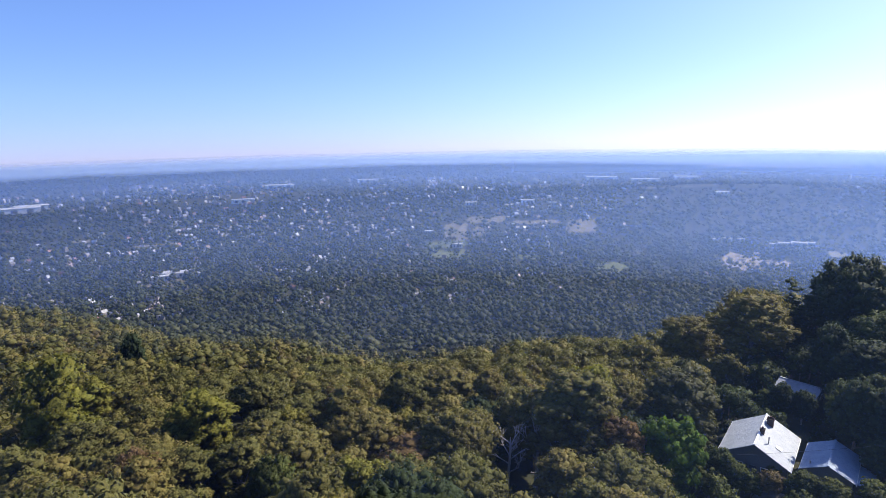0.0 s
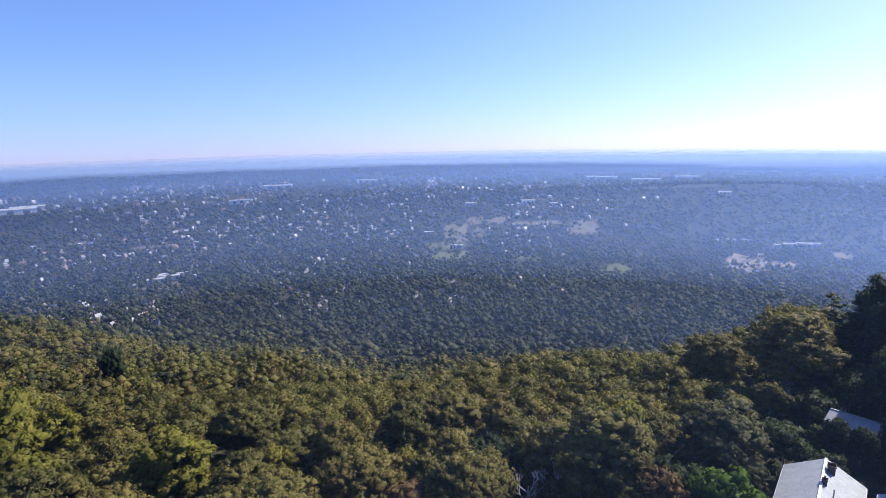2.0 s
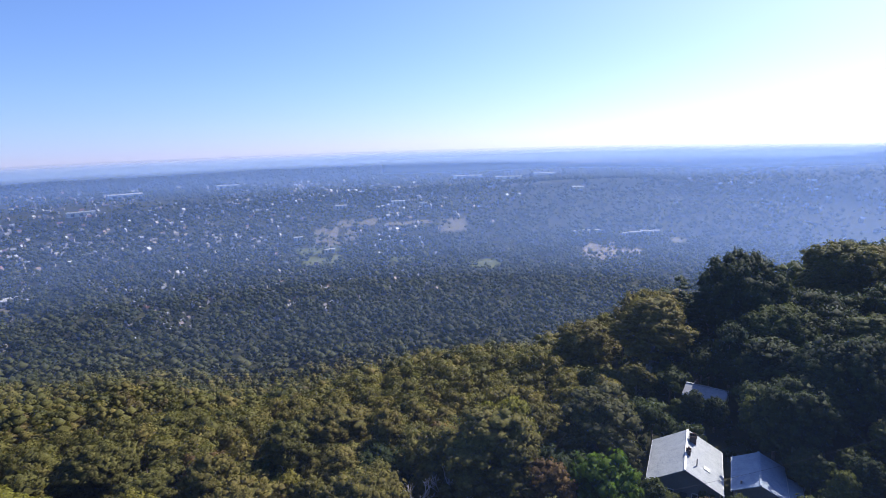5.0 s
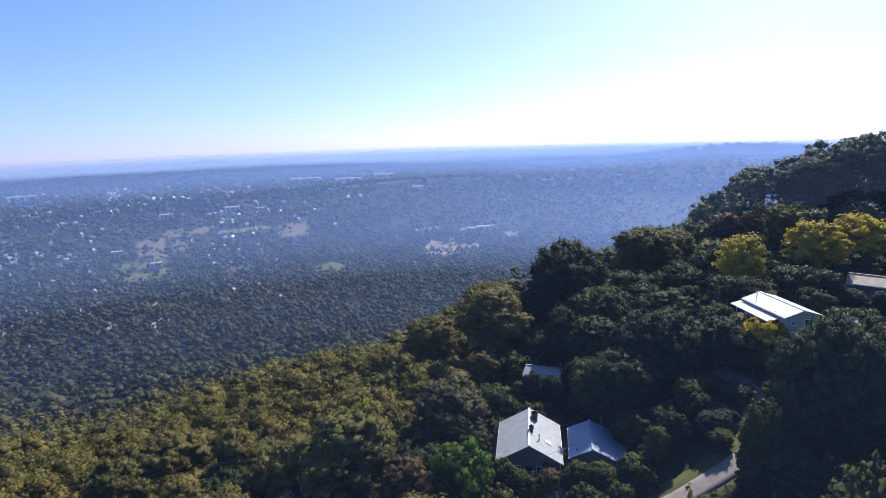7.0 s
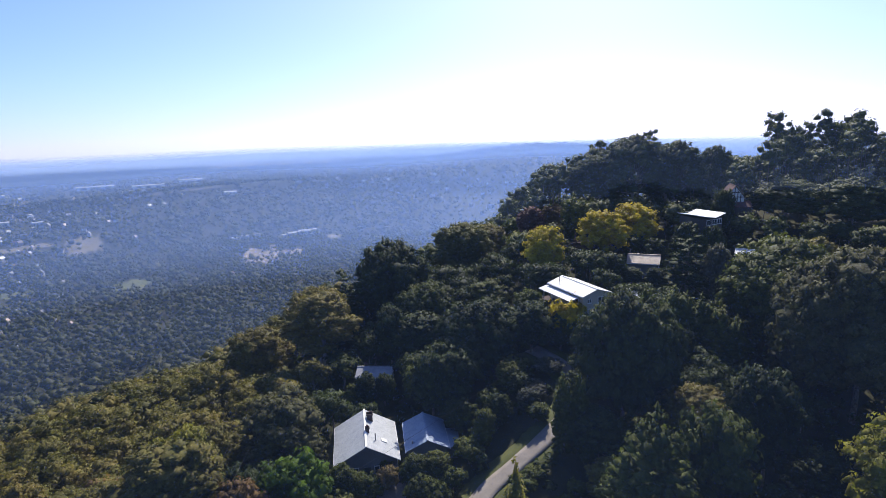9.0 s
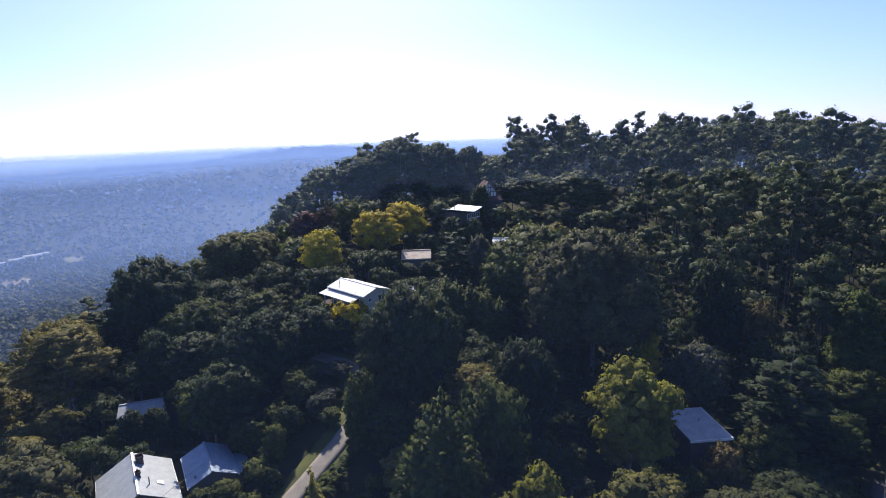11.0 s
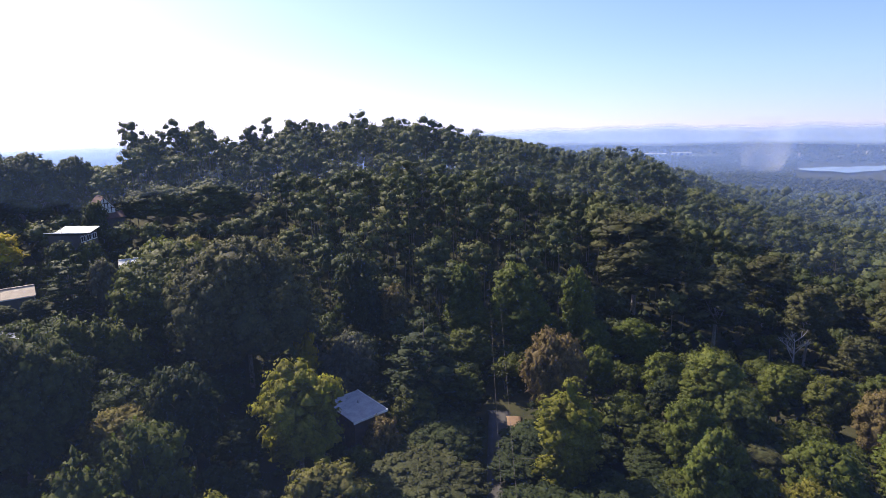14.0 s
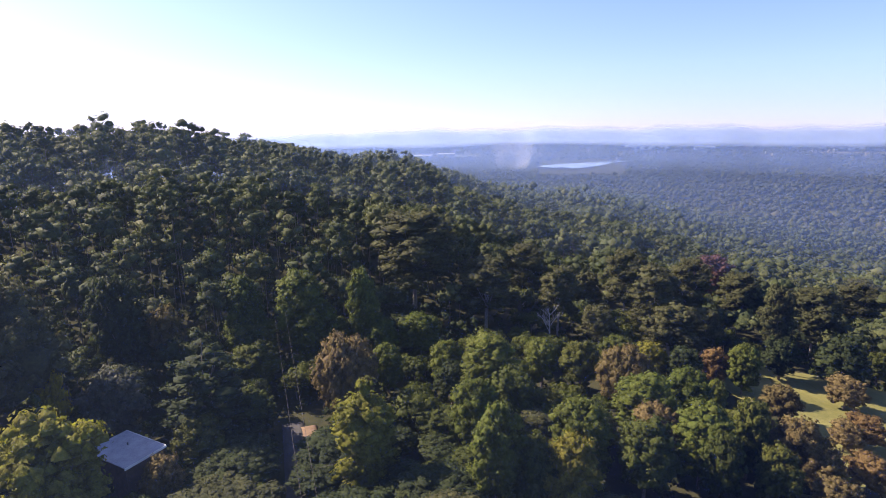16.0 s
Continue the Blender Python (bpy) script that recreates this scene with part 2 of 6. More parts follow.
def build_ground():
    rings = np.concatenate(([1.5], np.geomspace(12, 4920, 120)))
    seg = 216
    a = np.linspace(0, 2 * np.pi, seg, endpoint=False)
    X = CX + rings[:, None] * np.sin(a)
    Y = CY + rings[:, None] * np.cos(a)
    Z = land(X, Y)
    v = np.stack([X, Y, Z], -1).reshape(-1, 3)
    i, j = np.meshgrid(np.arange(len(rings) - 1), np.arange(seg), indexing="ij")
    k = (j + 1) % seg
    q = np.stack([i * seg + j, (i + 1) * seg + j, (i + 1) * seg + k, i * seg + k], -1).reshape(-1, 4)[:, ::-1]
    me = mesh_from("ground", v, np.append(np.full(len(q), 4), seg), np.append(q.ravel(), np.arange(seg)[::-1]), [GROUND], True)
    return tagged(new("ground", me), "wooded mountainside of brown leaf litter falling to a plain", "ground", kind="structure")


build_ground()


# ---- foliage ----
def sprays(P, N, size, quad=True, loose=0.7):
    """Leaf sprays: one small face at each place P, turned roughly along N."""
    n = len(P)
    N = N + loose * rng.normal(size=(n, 3))
    N /= np.linalg.norm(N, axis=1, keepdims=True) + 1e-9
    U = np.cross(N, rng.normal(size=(n, 3)))
    U /= np.linalg.norm(U, axis=1, keepdims=True) + 1e-9
    V = np.cross(N, U)
    s = (np.asarray(size) * rng.uniform(0.65, 1.35, n))[:, None]
    if quad:
        w = rng.uniform(0.45, 0.75, n)[:, None]
        verts = np.stack([P - U * s * 0.62, P - V * s * w * 0.6 + N * s * 0.12, P + U * s * 0.62, P + V * s * w * 0.6 + N * s * 0.12], 1)
    else:
        verts = np.stack([P - U * s * 0.6 - V * s * 0.35, P + U * s * 0.6 - V * s * 0.35, P + V * s * 0.7], 1)
    return verts.reshape(-1, 3)


def ball(level):
    bm = bmesh.new()
    if level < 0:
        bmesh.ops.create_icosphere(bm, subdivisions=1, radius=1)
        v, f = np.array([(1, 0, 0), (-1, 0, 0), (0, 1, 0), (0, -1, 0), (0, 0, 1), (0, 0, -1)], float), np.array([(0, 2, 4), (2, 1, 4), (1, 3, 4), (3, 0, 4), (2, 0, 5), (1, 2, 5), (3, 1, 5), (0, 3, 5)])
    else:
        bmesh.ops.create_icosphere(bm, subdivisions=level, radius=1)
        bm.verts.ensure_lookup_table()
        v = np.array([q.co[:] for q in bm.verts])
        f = np.array([[q.index for q in p.verts] for p in bm.faces])
    bm.free()
    return v, f


BALLS = {k: ball(k) for k in (-1, 1)}
# a cap: the upper half alone
BALLS[-2] = (np.array([(1, 0, -0.3), (0, 1, -0.3), (-1, 0, -0.3), (0, -1, -0.3), (0, 0, 1)], float), np.array([(0, 1, 4), (1, 2, 4), (2, 3, 4), (3, 0, 4)]))


def clumps(C, R, level, rough):
    """Uneven lumps of foliage at C with radii R (n x 3): vertices and triangles."""
    v, f = BALLS[level]
    n = len(C)
    V = v[None] * (1 + rough * rng.normal(size=(n, len(v), 1)).clip(-1.5, 1.5))
    V = C[:, None, :] + V * R[:, None, :]
    F = f[None] + (len(v) * np.arange(n))[:, None, None]
    N = v[None] / R[:, None, :]
    N /= np.linalg.norm(N, axis=2, keepdims=True)
    return V.reshape(-1, 3), F.reshape(-1, 3), N.reshape(-1, 3)


def whole(D, crown):
    """Lean the light of a clump towards that of the whole crown."""
    return D + 0.65 * crown / (np.linalg.norm(crown, axis=1, keepdims=True) + 1e-6)


def soft_normals(D, k=3, rough=0.35):
    """Leaf sprays take the light as the clump that they lie on does."""
    N = D + rough * rng.normal(size=D.shape)
    return np.repeat(N / np.linalg.norm(N, axis=1, keepdims=True), k, axis=0)


def crown_mesh(name, lobes, n, size, mat, low=-0.45, loose=0.35):
    """A crown in three scales: dark cores, tufts over their outsides, leaf sprays over the tufts."""
    L = np.asarray(lobes, float)
    V, F, N = clumps(L[:, :3], L[:, 3:] * 0.72, -1 if len(L) > 90 else 1, 0.09)
    per = 11
    area = L[:, 3] * L[:, 4] + L[:, 3] * L[:, 5] + L[:, 4] * L[:, 5]
    T = max(3 * len(L), n // 14)
    pick = rng.choice(len(L), T, p=area / area.sum())
    D = rng.normal(size=(T, 3))
    D /= np.linalg.norm(D, axis=1, keepdims=True)
    D[:, 2] = np.where(D[:, 2] < low, -D[:, 2], D[:, 2])
    S = L[pick, 3:]
    R = S * (np.clip(1.9 / np.sqrt(np.bincount(pick, minlength=len(L))[pick]), 0.2, 0.62) * rng.uniform(0.7, 1.3, T))[:, None]
    R = np.clip(R, 0.22, 1.05)
    C = L[pick, :3] + D * S * rng.uniform(0.74, 1.02, (T, 1))
    TV, TF, TN = clumps(C, R * np.array([0.85, 0.85, 0.72]), -2, 0.16)
    d = rng.normal(size=(T, per, 3)) + 0.9 * D[:, None, :] + np.array([0, 0, 0.5])
    d /= np.linalg.norm(d, axis=2, keepdims=True)
    P = (C[:, None, :] + d * R[:, None, :] * rng.uniform(0.84, 1.10, (T, per, 1))).reshape(-1, 3)
    d = d.reshape(-1, 3)
    v = sprays(P, d, size * 1.12, False, loose)
    lo, hi = (L[:, :3] - L[:, 3:]).min(0), (L[:, :3] + L[:, 3:]).max(0)
    mid, half = (lo + hi) / 2 - np.array([0, 0, 0.15 * (hi[2] - lo[2])]), (hi - lo) / 2
    B, BN = np.concatenate([V, TV]), np.concatenate([N, TN])
    BN = whole(BN, (B - mid) / half)
    SN = soft_normals(whole(d, (P - mid) / half))
    loops = np.concatenate([F.ravel(), len(V) + TF.ravel(), len(B) + np.arange(3 * len(P))])
    return mesh_from(name, np.concatenate([B, v]), np.full(len(loops) // 3, 3), loops, [mat], True, normals=np.concatenate([BN / np.linalg.norm(BN, axis=1, keepdims=True), SN]))


def limb(bm, a, b, ra, rb, sides=6):
    """A tapered limb from a to b."""
    a, b = Vector(a), Vector(b)
    q = (b - a).to_track_quat("Z", "Y")
    rows = []
    for p, r in ((a, ra), (b, rb)):
        rows.append([bm.verts.new(p + q @ Vector((r * math.cos(2 * math.pi * k / sides), r * math.sin(2 * math.pi * k / sides), 0))) for k in range(sides)])
    for k in range(sides):
        bm.faces.new((rows[0][k], rows[0][(k + 1) % sides], rows[1][(k + 1) % sides], rows[1][k]))
    bm.faces.new(rows[1])


def part(name, bm, material, parent, label=""):
    me = bpy.data.meshes.new(name)
    bm.normal_update()
    bm.to_mesh(me)
    bm.free()
    for m in (material if isinstance(material, (list, tuple)) else [material]):
        me.materials.append(m)
    ob = new(name, me)
    ob.parent = parent
    if label:
        tagged(ob, label)
    return ob


def tree_thing(name, lobes, n, size, leaf, height, trunk_r=0.3, bark=None, limbs=True, low=-0.45, loose=0.35):
    """A tree: an Empty at its base over trunk and crown."""
    root = new(name)
    root.empty_display_size = 0.5
    bm = bmesh.new()
    top = max(l[2] for l in lobes)
    bend = Vector((random.uniform(-0.4, 0.4), random.uniform(-0.4, 0.4), top * 0.62))
    limb(bm, (0, 0, -1.0), bend * 0.5, trunk_r, trunk_r * 0.8, 7)
    limb(bm, bend * 0.5, bend, trunk_r * 0.8, trunk_r * 0.5, 7)
    if limbs:
        for l in lobes[::2]:
            s = bend * random.uniform(0.45, 0.98)
            limb(bm, s, l[:3], trunk_r * 0.32, trunk_r * 0.08, 4)
    part("trunk", bm, bark or BARK, root)
    crown = new("crown", crown_mesh("crown", lobes, n, size, leaf, low, loose))
    crown.parent = root
    return root


def gum_lobes(h, w, count=12):
    out = []
    for k in range(count):
        a = 2.4 * k + random.uniform(-0.4, 0.4)
        f = (k + 0.5) / count
        rr = w * math.sqrt(max(0.05, 1 - (2 * f - 0.75) ** 2 * 0.6)) * random.uniform(0.35, 0.85)
        z = h * (0.36 + 0.57 * f)
        s = w * random.uniform(0.26, 0.42)
        out.append((rr * math.cos(a), rr * math.sin(a), z, s, s, s * random.uniform(0.6, 0.85)))
    return out


def dome_lobes(h, w, count=14, base=0.08):
    out = [(0, 0, h * 0.5, w * 0.76, w * 0.76, h * 0.41)]
    for k in range(count):
        f = (k + 0.5) / count
        t = math.acos(1 - 1.75 * f)
        a = 2.4 * k + random.uniform(-0.3, 0.3)
        s = w * random.uniform(0.22, 0.34)
        out.append((0.74 * w * math.sin(t) * math.cos(a), 0.74 * w * math.sin(t) * math.sin(a),
                    h * (base + (0.88 - base) * (math.cos(t) * 0.5 + 0.5) ** 0.8), s, s, s * 0.85))
    return out


def umbrella_lobes(h, w, count=64):
    """A wide rounded canopy on bare limbs."""
    out = []
    for k in range(count):
        f = (k + 0.5) / count
        t = math.acos(1 - 1.2 * f)
        a = 2.4 * k + random.uniform(-0.3, 0.3)
        s = w * random.uniform(0.21, 0.30)
        o = w * 0.8 * math.sin(t) * random.uniform(0.85, 1.05)
        out.append((o * math.cos(a), o * math.sin(a), h * (0.52 + 0.42 * math.cos(t)) + random.uniform(-0.5, 0.5), s, s, s * 0.75))
    return out


def cone_lobes(h, w, tiers=13, bulge=1.0, knee=1.0):
    out = []
    for k in range(tiers):
        f = (k + 0.3) / tiers
        z = h * (0.04 + 0.92 * f)
        rr = w * min(1, (1 - f) * knee) ** bulge
        m = max(1, int(7 * min(1, (1 - f) * knee) + 1))
        for q in range(m):
            a = 6.283 * q / m + 2.4 * k
            s = max(0.12 * w, rr * 0.42) * random.uniform(0.85, 1.1)
            o = 0.6 * rr if m > 1 else 0
            out.append((o * math.cos(a), o * math.sin(a), z, s, s, h / tiers * 0.75))
    for f in (0.3, 0.55, 0.75):
        rr = w * min(1, (1 - f) * knee) ** bulge * 0.85
        out.append((0, 0, h * f, rr, rr, h * (0.27 if knee == 1 else 0.15)))
    out.append((0, 0, h * 0.97, w * 0.07, w * 0.07, h * 0.05))
    return out


def column_lobes(h, w, tiers=11):
    out = []
    for k in range(tiers):
        f = k / (tiers - 1)
        rr = w * (0.8 + 0.75 * f - 1.0 * f * f)
        for q in range(4 if f < 0.85 else 1):
            a = 1.57 * q + 0.8 * k + random.uniform(-0.3, 0.3)
            o = 0.55 * rr if f < 0.85 else 0
            s = rr * random.uniform(0.42, 0.6)
            out.append((o * math.cos(a), o * math.sin(a), h * (0.1 + 0.85 * f) + random.uniform(-0.4, 0.4), s, s, h / tiers * 0.85))
    return out


def cedar_lobes(h, w, layers=8):
    out = []
    for k in range(layers):
        f = k / (layers - 1)
        rr = w * (1 - 0.75 * f)
        for q in range(5 if f < 0.8 else 2):
            a = 1.256 * q + 0.9 * k + random.uniform(-0.2, 0.2)
            o = rr * random.uniform(0.45, 0.75)
            out.append((o * math.cos(a), o * math.sin(a), h * (0.2 + 0.76 * f) + random.uniform(-0.4, 0.4), rr * 0.42, rr * 0.42, h * 0.035))
    return out


# ---- roads, lawns, clearings: kept free of trees ----
ROAD_UP = [spot(46.5, 66), spot(49.5, 71.5), spot(52.2, 77.5), spot(55.6, 82), spot(58.8, 87), spot(61.4, 94), spot(61.5, 103), spot(58.5, 110), spot(57, 114)]
ROAD_LANE = [spot(111.3, 62), spot(111.6, 78), spot(111.6, 95), spot(111.6, 108)]
DRIVE = [spot(40.5, 66), spot(41, 74), spot(41.5, 82)]
TRACK = [spot(22, 85), spot(25, 92), spot(28.5, 104)]
ROADS = [(ROAD_UP, 4.6), (ROAD_LANE, 4.2), (DRIVE, 4.0), (TRACK, 2.2)]
CLEAR = [(*spot(38.7, 89)[:2], 9.5), (*spot(45.2, 89)[:2], 7.5), (*spot(40.6, 115)[:2], 6), (*spot(61.7, 123)[:2], 11), 
         (*spot(72.6, 179)[:2], 8), (*spot(67.8, 160)[:2], 6), (*spot(96, 95.6)[:2], 9), (*spot(75, 206)[:2], 7), (*spot(76.6, 170)[:2], 5),
         (*spot(162, 148)[:2], 17), (*spot(168, 150)[:2], 17), (*spot(156.5, 138)[:2], 7), (*spot(169, 124)[:2], 15), (*spot(176, 116)[:2], 17), (*spot(164, 91)[:2], 9), (*spot(171.5, 95)[:2], 10), (*spot(9, 66)[:2], 7), (*spot(12.5, 62)[:2], 6), (*spot(7, 58)[:2], 5), (*spot(149, 240)[:2], 11), (*spot(149, 225)[:2], 9)]


def clear_of(x, y, gap=1.5):
    ok = np.ones(len(x), bool)
    for cx, cy, r in CLEAR:
        ok &= np.hypot(x - cx, y - cy) > r
    for pts, w in ROADS:
        for (ax, ay, _), (bx, by, _) in zip(pts[:-1], pts[1:]):
            u = np.clip(((x - ax) * (bx - ax) + (y - ay) * (by - ay)) / ((bx - ax) ** 2 + (by - ay) ** 2), 0, 1)
            ok &= np.hypot(x - ax - u * (bx - ax), y - ay - u * (by - ay)) > w / 2 + gap
    return ok


def scatter(b0, b1, r0, r1, gap):
    """Uneven rows of places in a sector, about gap metres apart."""
    n = int(2 * r1 / gap) + 2
    g = (np.arange(n) - n / 2) * gap
    X, Y = np.meshgrid(g, g)
    X = (X + rng.uniform(-0.48, 0.48, X.shape) * gap).ravel()
    Y = (Y + rng.uniform(-0.48, 0.48, Y.shape) * gap).ravel()
    r, b = np.hypot(X, Y), np.degrees(np.arctan2(X, Y))
    b = np.where(b < -90, b + 360, b)
    k = (r >= r0) & (r < r1) & (b >= b0) & (b < b1)
    return X[k] + CX, Y[k] + CY, b[k], r[k]


def forest(name, x, y, h, w, leaf, per, size, lobes=6, base=0.45, level=1, trunk=0.0, label="", flat=0.75, tuft=(0.26, 0.44), spread=0.72, fray=(0.86, 1.05)):
    """Many trees in one mesh, each of its own tint: uneven clumps with loose sprays over them."""
    n = len(x)
    if n == 0:
        return None
    z = land(x, y)
    a = 2.4 * np.arange(lobes) + rng.uniform(0, 6.283, (n, 1)) + rng.uniform(-0.5, 0.5, (n, lobes))
    f = (np.arange(lobes) + rng.uniform(0.2, 0.8, (n, lobes))) / lobes
    half = h * (0.96 - base) / 2
    if lobes > 4:
        # a core, and lobes over the dome of the crown
        up = 1 - 1.5 * f
        rr = w[:, None] * spread * np.sqrt(np.maximum(1 - up ** 2, 0.2)) * rng.uniform(0.75, 1.1, (n, lobes))
        s = w[:, None] * rng.uniform(*tuft, (n, lobes))
        rr[:, 0], up[:, 0], s[:, 0] = 0, 0.1, w * 0.7
        rr[:, 1], up[:, 1], s[:, 1] = 0, 0.6, w * 0.46
        zz = h[:, None] * base + half[:, None] * (1 + 0.7 * up)
    else:
        rr = w[:, None] * np.sqrt(np.clip(1 - (1.6 * f - 0.5) ** 2, 0.03, 1)) * rng.uniform(0.3, 1.0, (n, lobes)) * (0.66 if lobes > 2 else 0.3)
        s = w[:, None] * rng.uniform(0.3, 0.5, (n, lobes)) * (1.0 if lobes > 2 else 1.6)
        zz = h[:, None] * (base + (0.93 - base) * f)
    C = np.stack([x[:, None] + rr * np.cos(a), y[:, None] + rr * np.sin(a), z[:, None] + zz], -1)
    S3 = s[..., None] * np.array([1, 1, flat])
    V, F, VN = clumps(C.reshape(-1, 3), S3.reshape(-1, 3) * (0.74 if level < 1 else 0.66) if lobes > 4 else S3.reshape(-1, 3) * (0.8 if lobes > 2 else 0.95), level, 0.16 if level < 1 else 0.24)
    pick = rng.integers(1 if lobes > 4 else 0, lobes, (n, per))
    D = rng.normal(size=(n, per, 3))
    D[..., 2] += 0.55
    D /= np.linalg.norm(D, axis=2, keepdims=True)
    ii = np.arange(n)[:, None]
    P = C[ii, pick] + D * S3[ii, pick] * rng.uniform(*fray, (n, per, 1))
    own = rng.uniform(0, 1, n)
    mid = np.stack([x, y, z + h * base + half * 0.7], -1)[:, None, :]
    size3 = np.stack([w, w, half], -1)[:, None, :]
    V3 = V.reshape(n, -1, 3)
    VN = whole(VN, ((V3 - mid) / size3).reshape(-1, 3))
    VN /= np.linalg.norm(VN, axis=1, keepdims=True)
    SN = soft_normals(whole(D.reshape(-1, 3), ((P - mid) / size3).reshape(-1, 3)))
    v = np.concatenate([V, sprays(P.reshape(-1, 3), D.reshape(-1, 3), size, False, 0.45)])
    loops = np.concatenate([F.ravel(), len(V) + np.arange(n * per * 3)])
    fn = np.full(len(F) + n * per, 3)
    tint = np.concatenate([np.repeat(own, lobes * len(BALLS[level][0])), np.repeat(own, per * 3)])
    index = np.zeros(len(fn), int)
    mats = [leaf]
    if trunk > 0:
        tv, tl = [], []
        ring = np.array([(1, 0), (-0.5, 0.87), (-0.5, -0.87)])
        base_p = np.stack([x, y, z - 1], -1)
        top_p = base_p + np.stack([rng.uniform(-0.5, 0.5, n), rng.uniform(-0.5, 0.5, n), h * 0.85], -1)
        for p, k in ((base_p, 1.0), (top_p, 0.35)):
            q = p[:, None, :] + np.concatenate([ring, np.zeros((3, 1))], 1)[None] * trunk * k
            tv.append(q)
        T = np.concatenate(tv, 1).reshape(-1, 3)
        o = len(v) + 6 * np.arange(n)[:, None]
        quads = np.concatenate([o + np.array(q) for q in ((0, 1, 4, 3), (1, 2, 5, 4), (2, 0, 3, 5))], 1).ravel()
        v = np.concatenate([v, T])
        loops = np.concatenate([loops, quads])
        fn = np.concatenate([fn, np.full(3 * n, 4)])
        index = np.concatenate([index, np.ones(3 * n, int)])
        tint = np.concatenate([tint, np.zeros(6 * n)])
        mats.append(BARK)
        VN = np.concatenate([VN, SN, np.tile(np.concatenate([np.tile(ring, (2, 1)), np.zeros((6, 1))], 1), (n, 1))])
    else:
        VN = np.concatenate([VN, SN])
    return tagged(new(name, mesh_from(name, v, fn, loops, mats, True, tint=tint, index=index, normals=VN)), label, "trees", kind="stuff")


# near trees: kinds that are built once and copied
HIDE = (0, 0, -400)


def kinds():
    k = {}
    def put(key, root, label, size, cat="tree"):
        tagged(root, label, cat, "trees on the mountainside")
        k.setdefault(key, []).append((root, size))
    T = tree_thing
    for h, w in ((17, 4.6), (19, 5.2), (15, 4.2)):
        put("gum", T("gum_tree", gum_lobes(h, w, 22), 4315, 0.30, LEAF["gum"], h, 0.32, PALE_BARK), "olive-green gum tree with a pale trunk and open crown", (h, w))
    put("gum_y", T("gum_tree", gum_lobes(16, 4.6, 22), 4315, 0.30, LEAF["lime_gum"], 16, 0.3, PALE_BARK), "yellow-green gum tree with a pale trunk and full crown", (16, 4.6))
    put("gum_tall", T("gum_tree", gum_lobes(28, 7.0, 38), 7707, 0.31, LEAF["gum"], 28, 0.5, PALE_BARK), "tall olive-green gum tree with a deep crown", (28, 7.0))
    put("umbrella", T("gum_tree", umbrella_lobes(26, 10), 6852, 0.46, LEAF["mountain"], 26, 0.45, PALE_BARK), "tall mountain gum with a wide rounded dark canopy", (26, 10))
    put("gum_bronze", T("gum_tree", gum_lobes(16, 4.6, 20), 3903, 0.30, LEAF["bronze"], 16, 0.3, PALE_BARK), "gum tree with bronze-brown foliage on a pale trunk", (16, 4.6))
    for h, w in ((13, 4.4), (11, 3.6)):
        put("green", T("broadleaf_tree", dome_lobes(h, w, 26), 3045, 0.29, LEAF["green"], h, 0.3), "rounded green broadleaf tree with a dense crown", (h, w))
    put("bronze_green", T("broadleaf_tree", dome_lobes(11, 4.4, 24), 2892, 0.29, LEAF["olive"], 11, 0.28), "rounded tree with brownish olive foliage", (11, 4.4))
    for h, w in ((15, 5.0), (12, 4.2)):
        put("dark", T("broadleaf_tree", dome_lobes(h, w, 26), 3196, 0.30, LEAF["dark"], h, 0.32), "dark green evergreen tree with a dense rounded crown", (h, w))
    put("oak", T("broadleaf_tree", gum_lobes(24, 13.0, 80), 24000, 0.36, LEAF["grey"], 24, 0.5), "large spreading tree with fine grey-green foliage", (24, 13.0))
    put("oak", T("broadleaf_tree", gum_lobes(16, 6.0, 30), 5343, 0.29, LEAF["grey"], 16, 0.4), "spreading tree with fine grey-green foliage", (16, 6.0))
    put("cone", T("conifer_tree", cone_lobes(15, 4.0), 3349, 0.29, LEAF["green"], 15, 0.3, limbs=False, low=-0.2), "green conifer with a pointed crown", (15, 4.0))
    put("gold_cone", T("conifer_tree", cone_lobes(8, 1.8), 1369, 0.22, LEAF["lime"], 8, 0.15, limbs=False, low=-0.2), "small golden-green conifer with a pointed crown", (8, 1.8))
    put("cypress", T("cypress_tree", cone_lobes(13, 2.0, 15, 0.8, 2.3), 2588, 0.24, LEAF["green"], 13, 0.2, limbs=False, low=-0.2), "dark green cypress with a tight upright crown", (13, 2.0))
    put("cedar", T("cedar_tree", cedar_lobes(16, 6.2), 2791, 0.31, LEAF["dark"], 16, 0.4, low=-0.9, loose=0.25), "dark cedar with level layers of foliage", (16, 6.2))
    put("poplar", T("poplar_tree", column_lobes(20, 3.6), 5343, 0.26, LEAF["lime"], 20, 0.3, limbs=False), "tall yellow-green poplar with a narrow crown", (20, 3.6))
    put("lime", T("broadleaf_tree", gum_lobes(12, 5.0, 24), 4520, 0.26, LEAF["lime"], 12, 0.3), "light yellow-green broadleaf tree with loose foliage", (12, 5.0))
    put("bright", T("broadleaf_tree", dome_lobes(10, 4.2, 22), 2588, 0.35, LEAF["bright"], 10, 0.3), "bright green broadleaf tree with large leaves", (10, 4.2))
    put("yellow", T("broadleaf_tree", dome_lobes(13, 5.0, 26), 2892, 0.31, LEAF["yellow"], 13, 0.3), "autumn tree in bright golden yellow leaf", (13, 5.0))
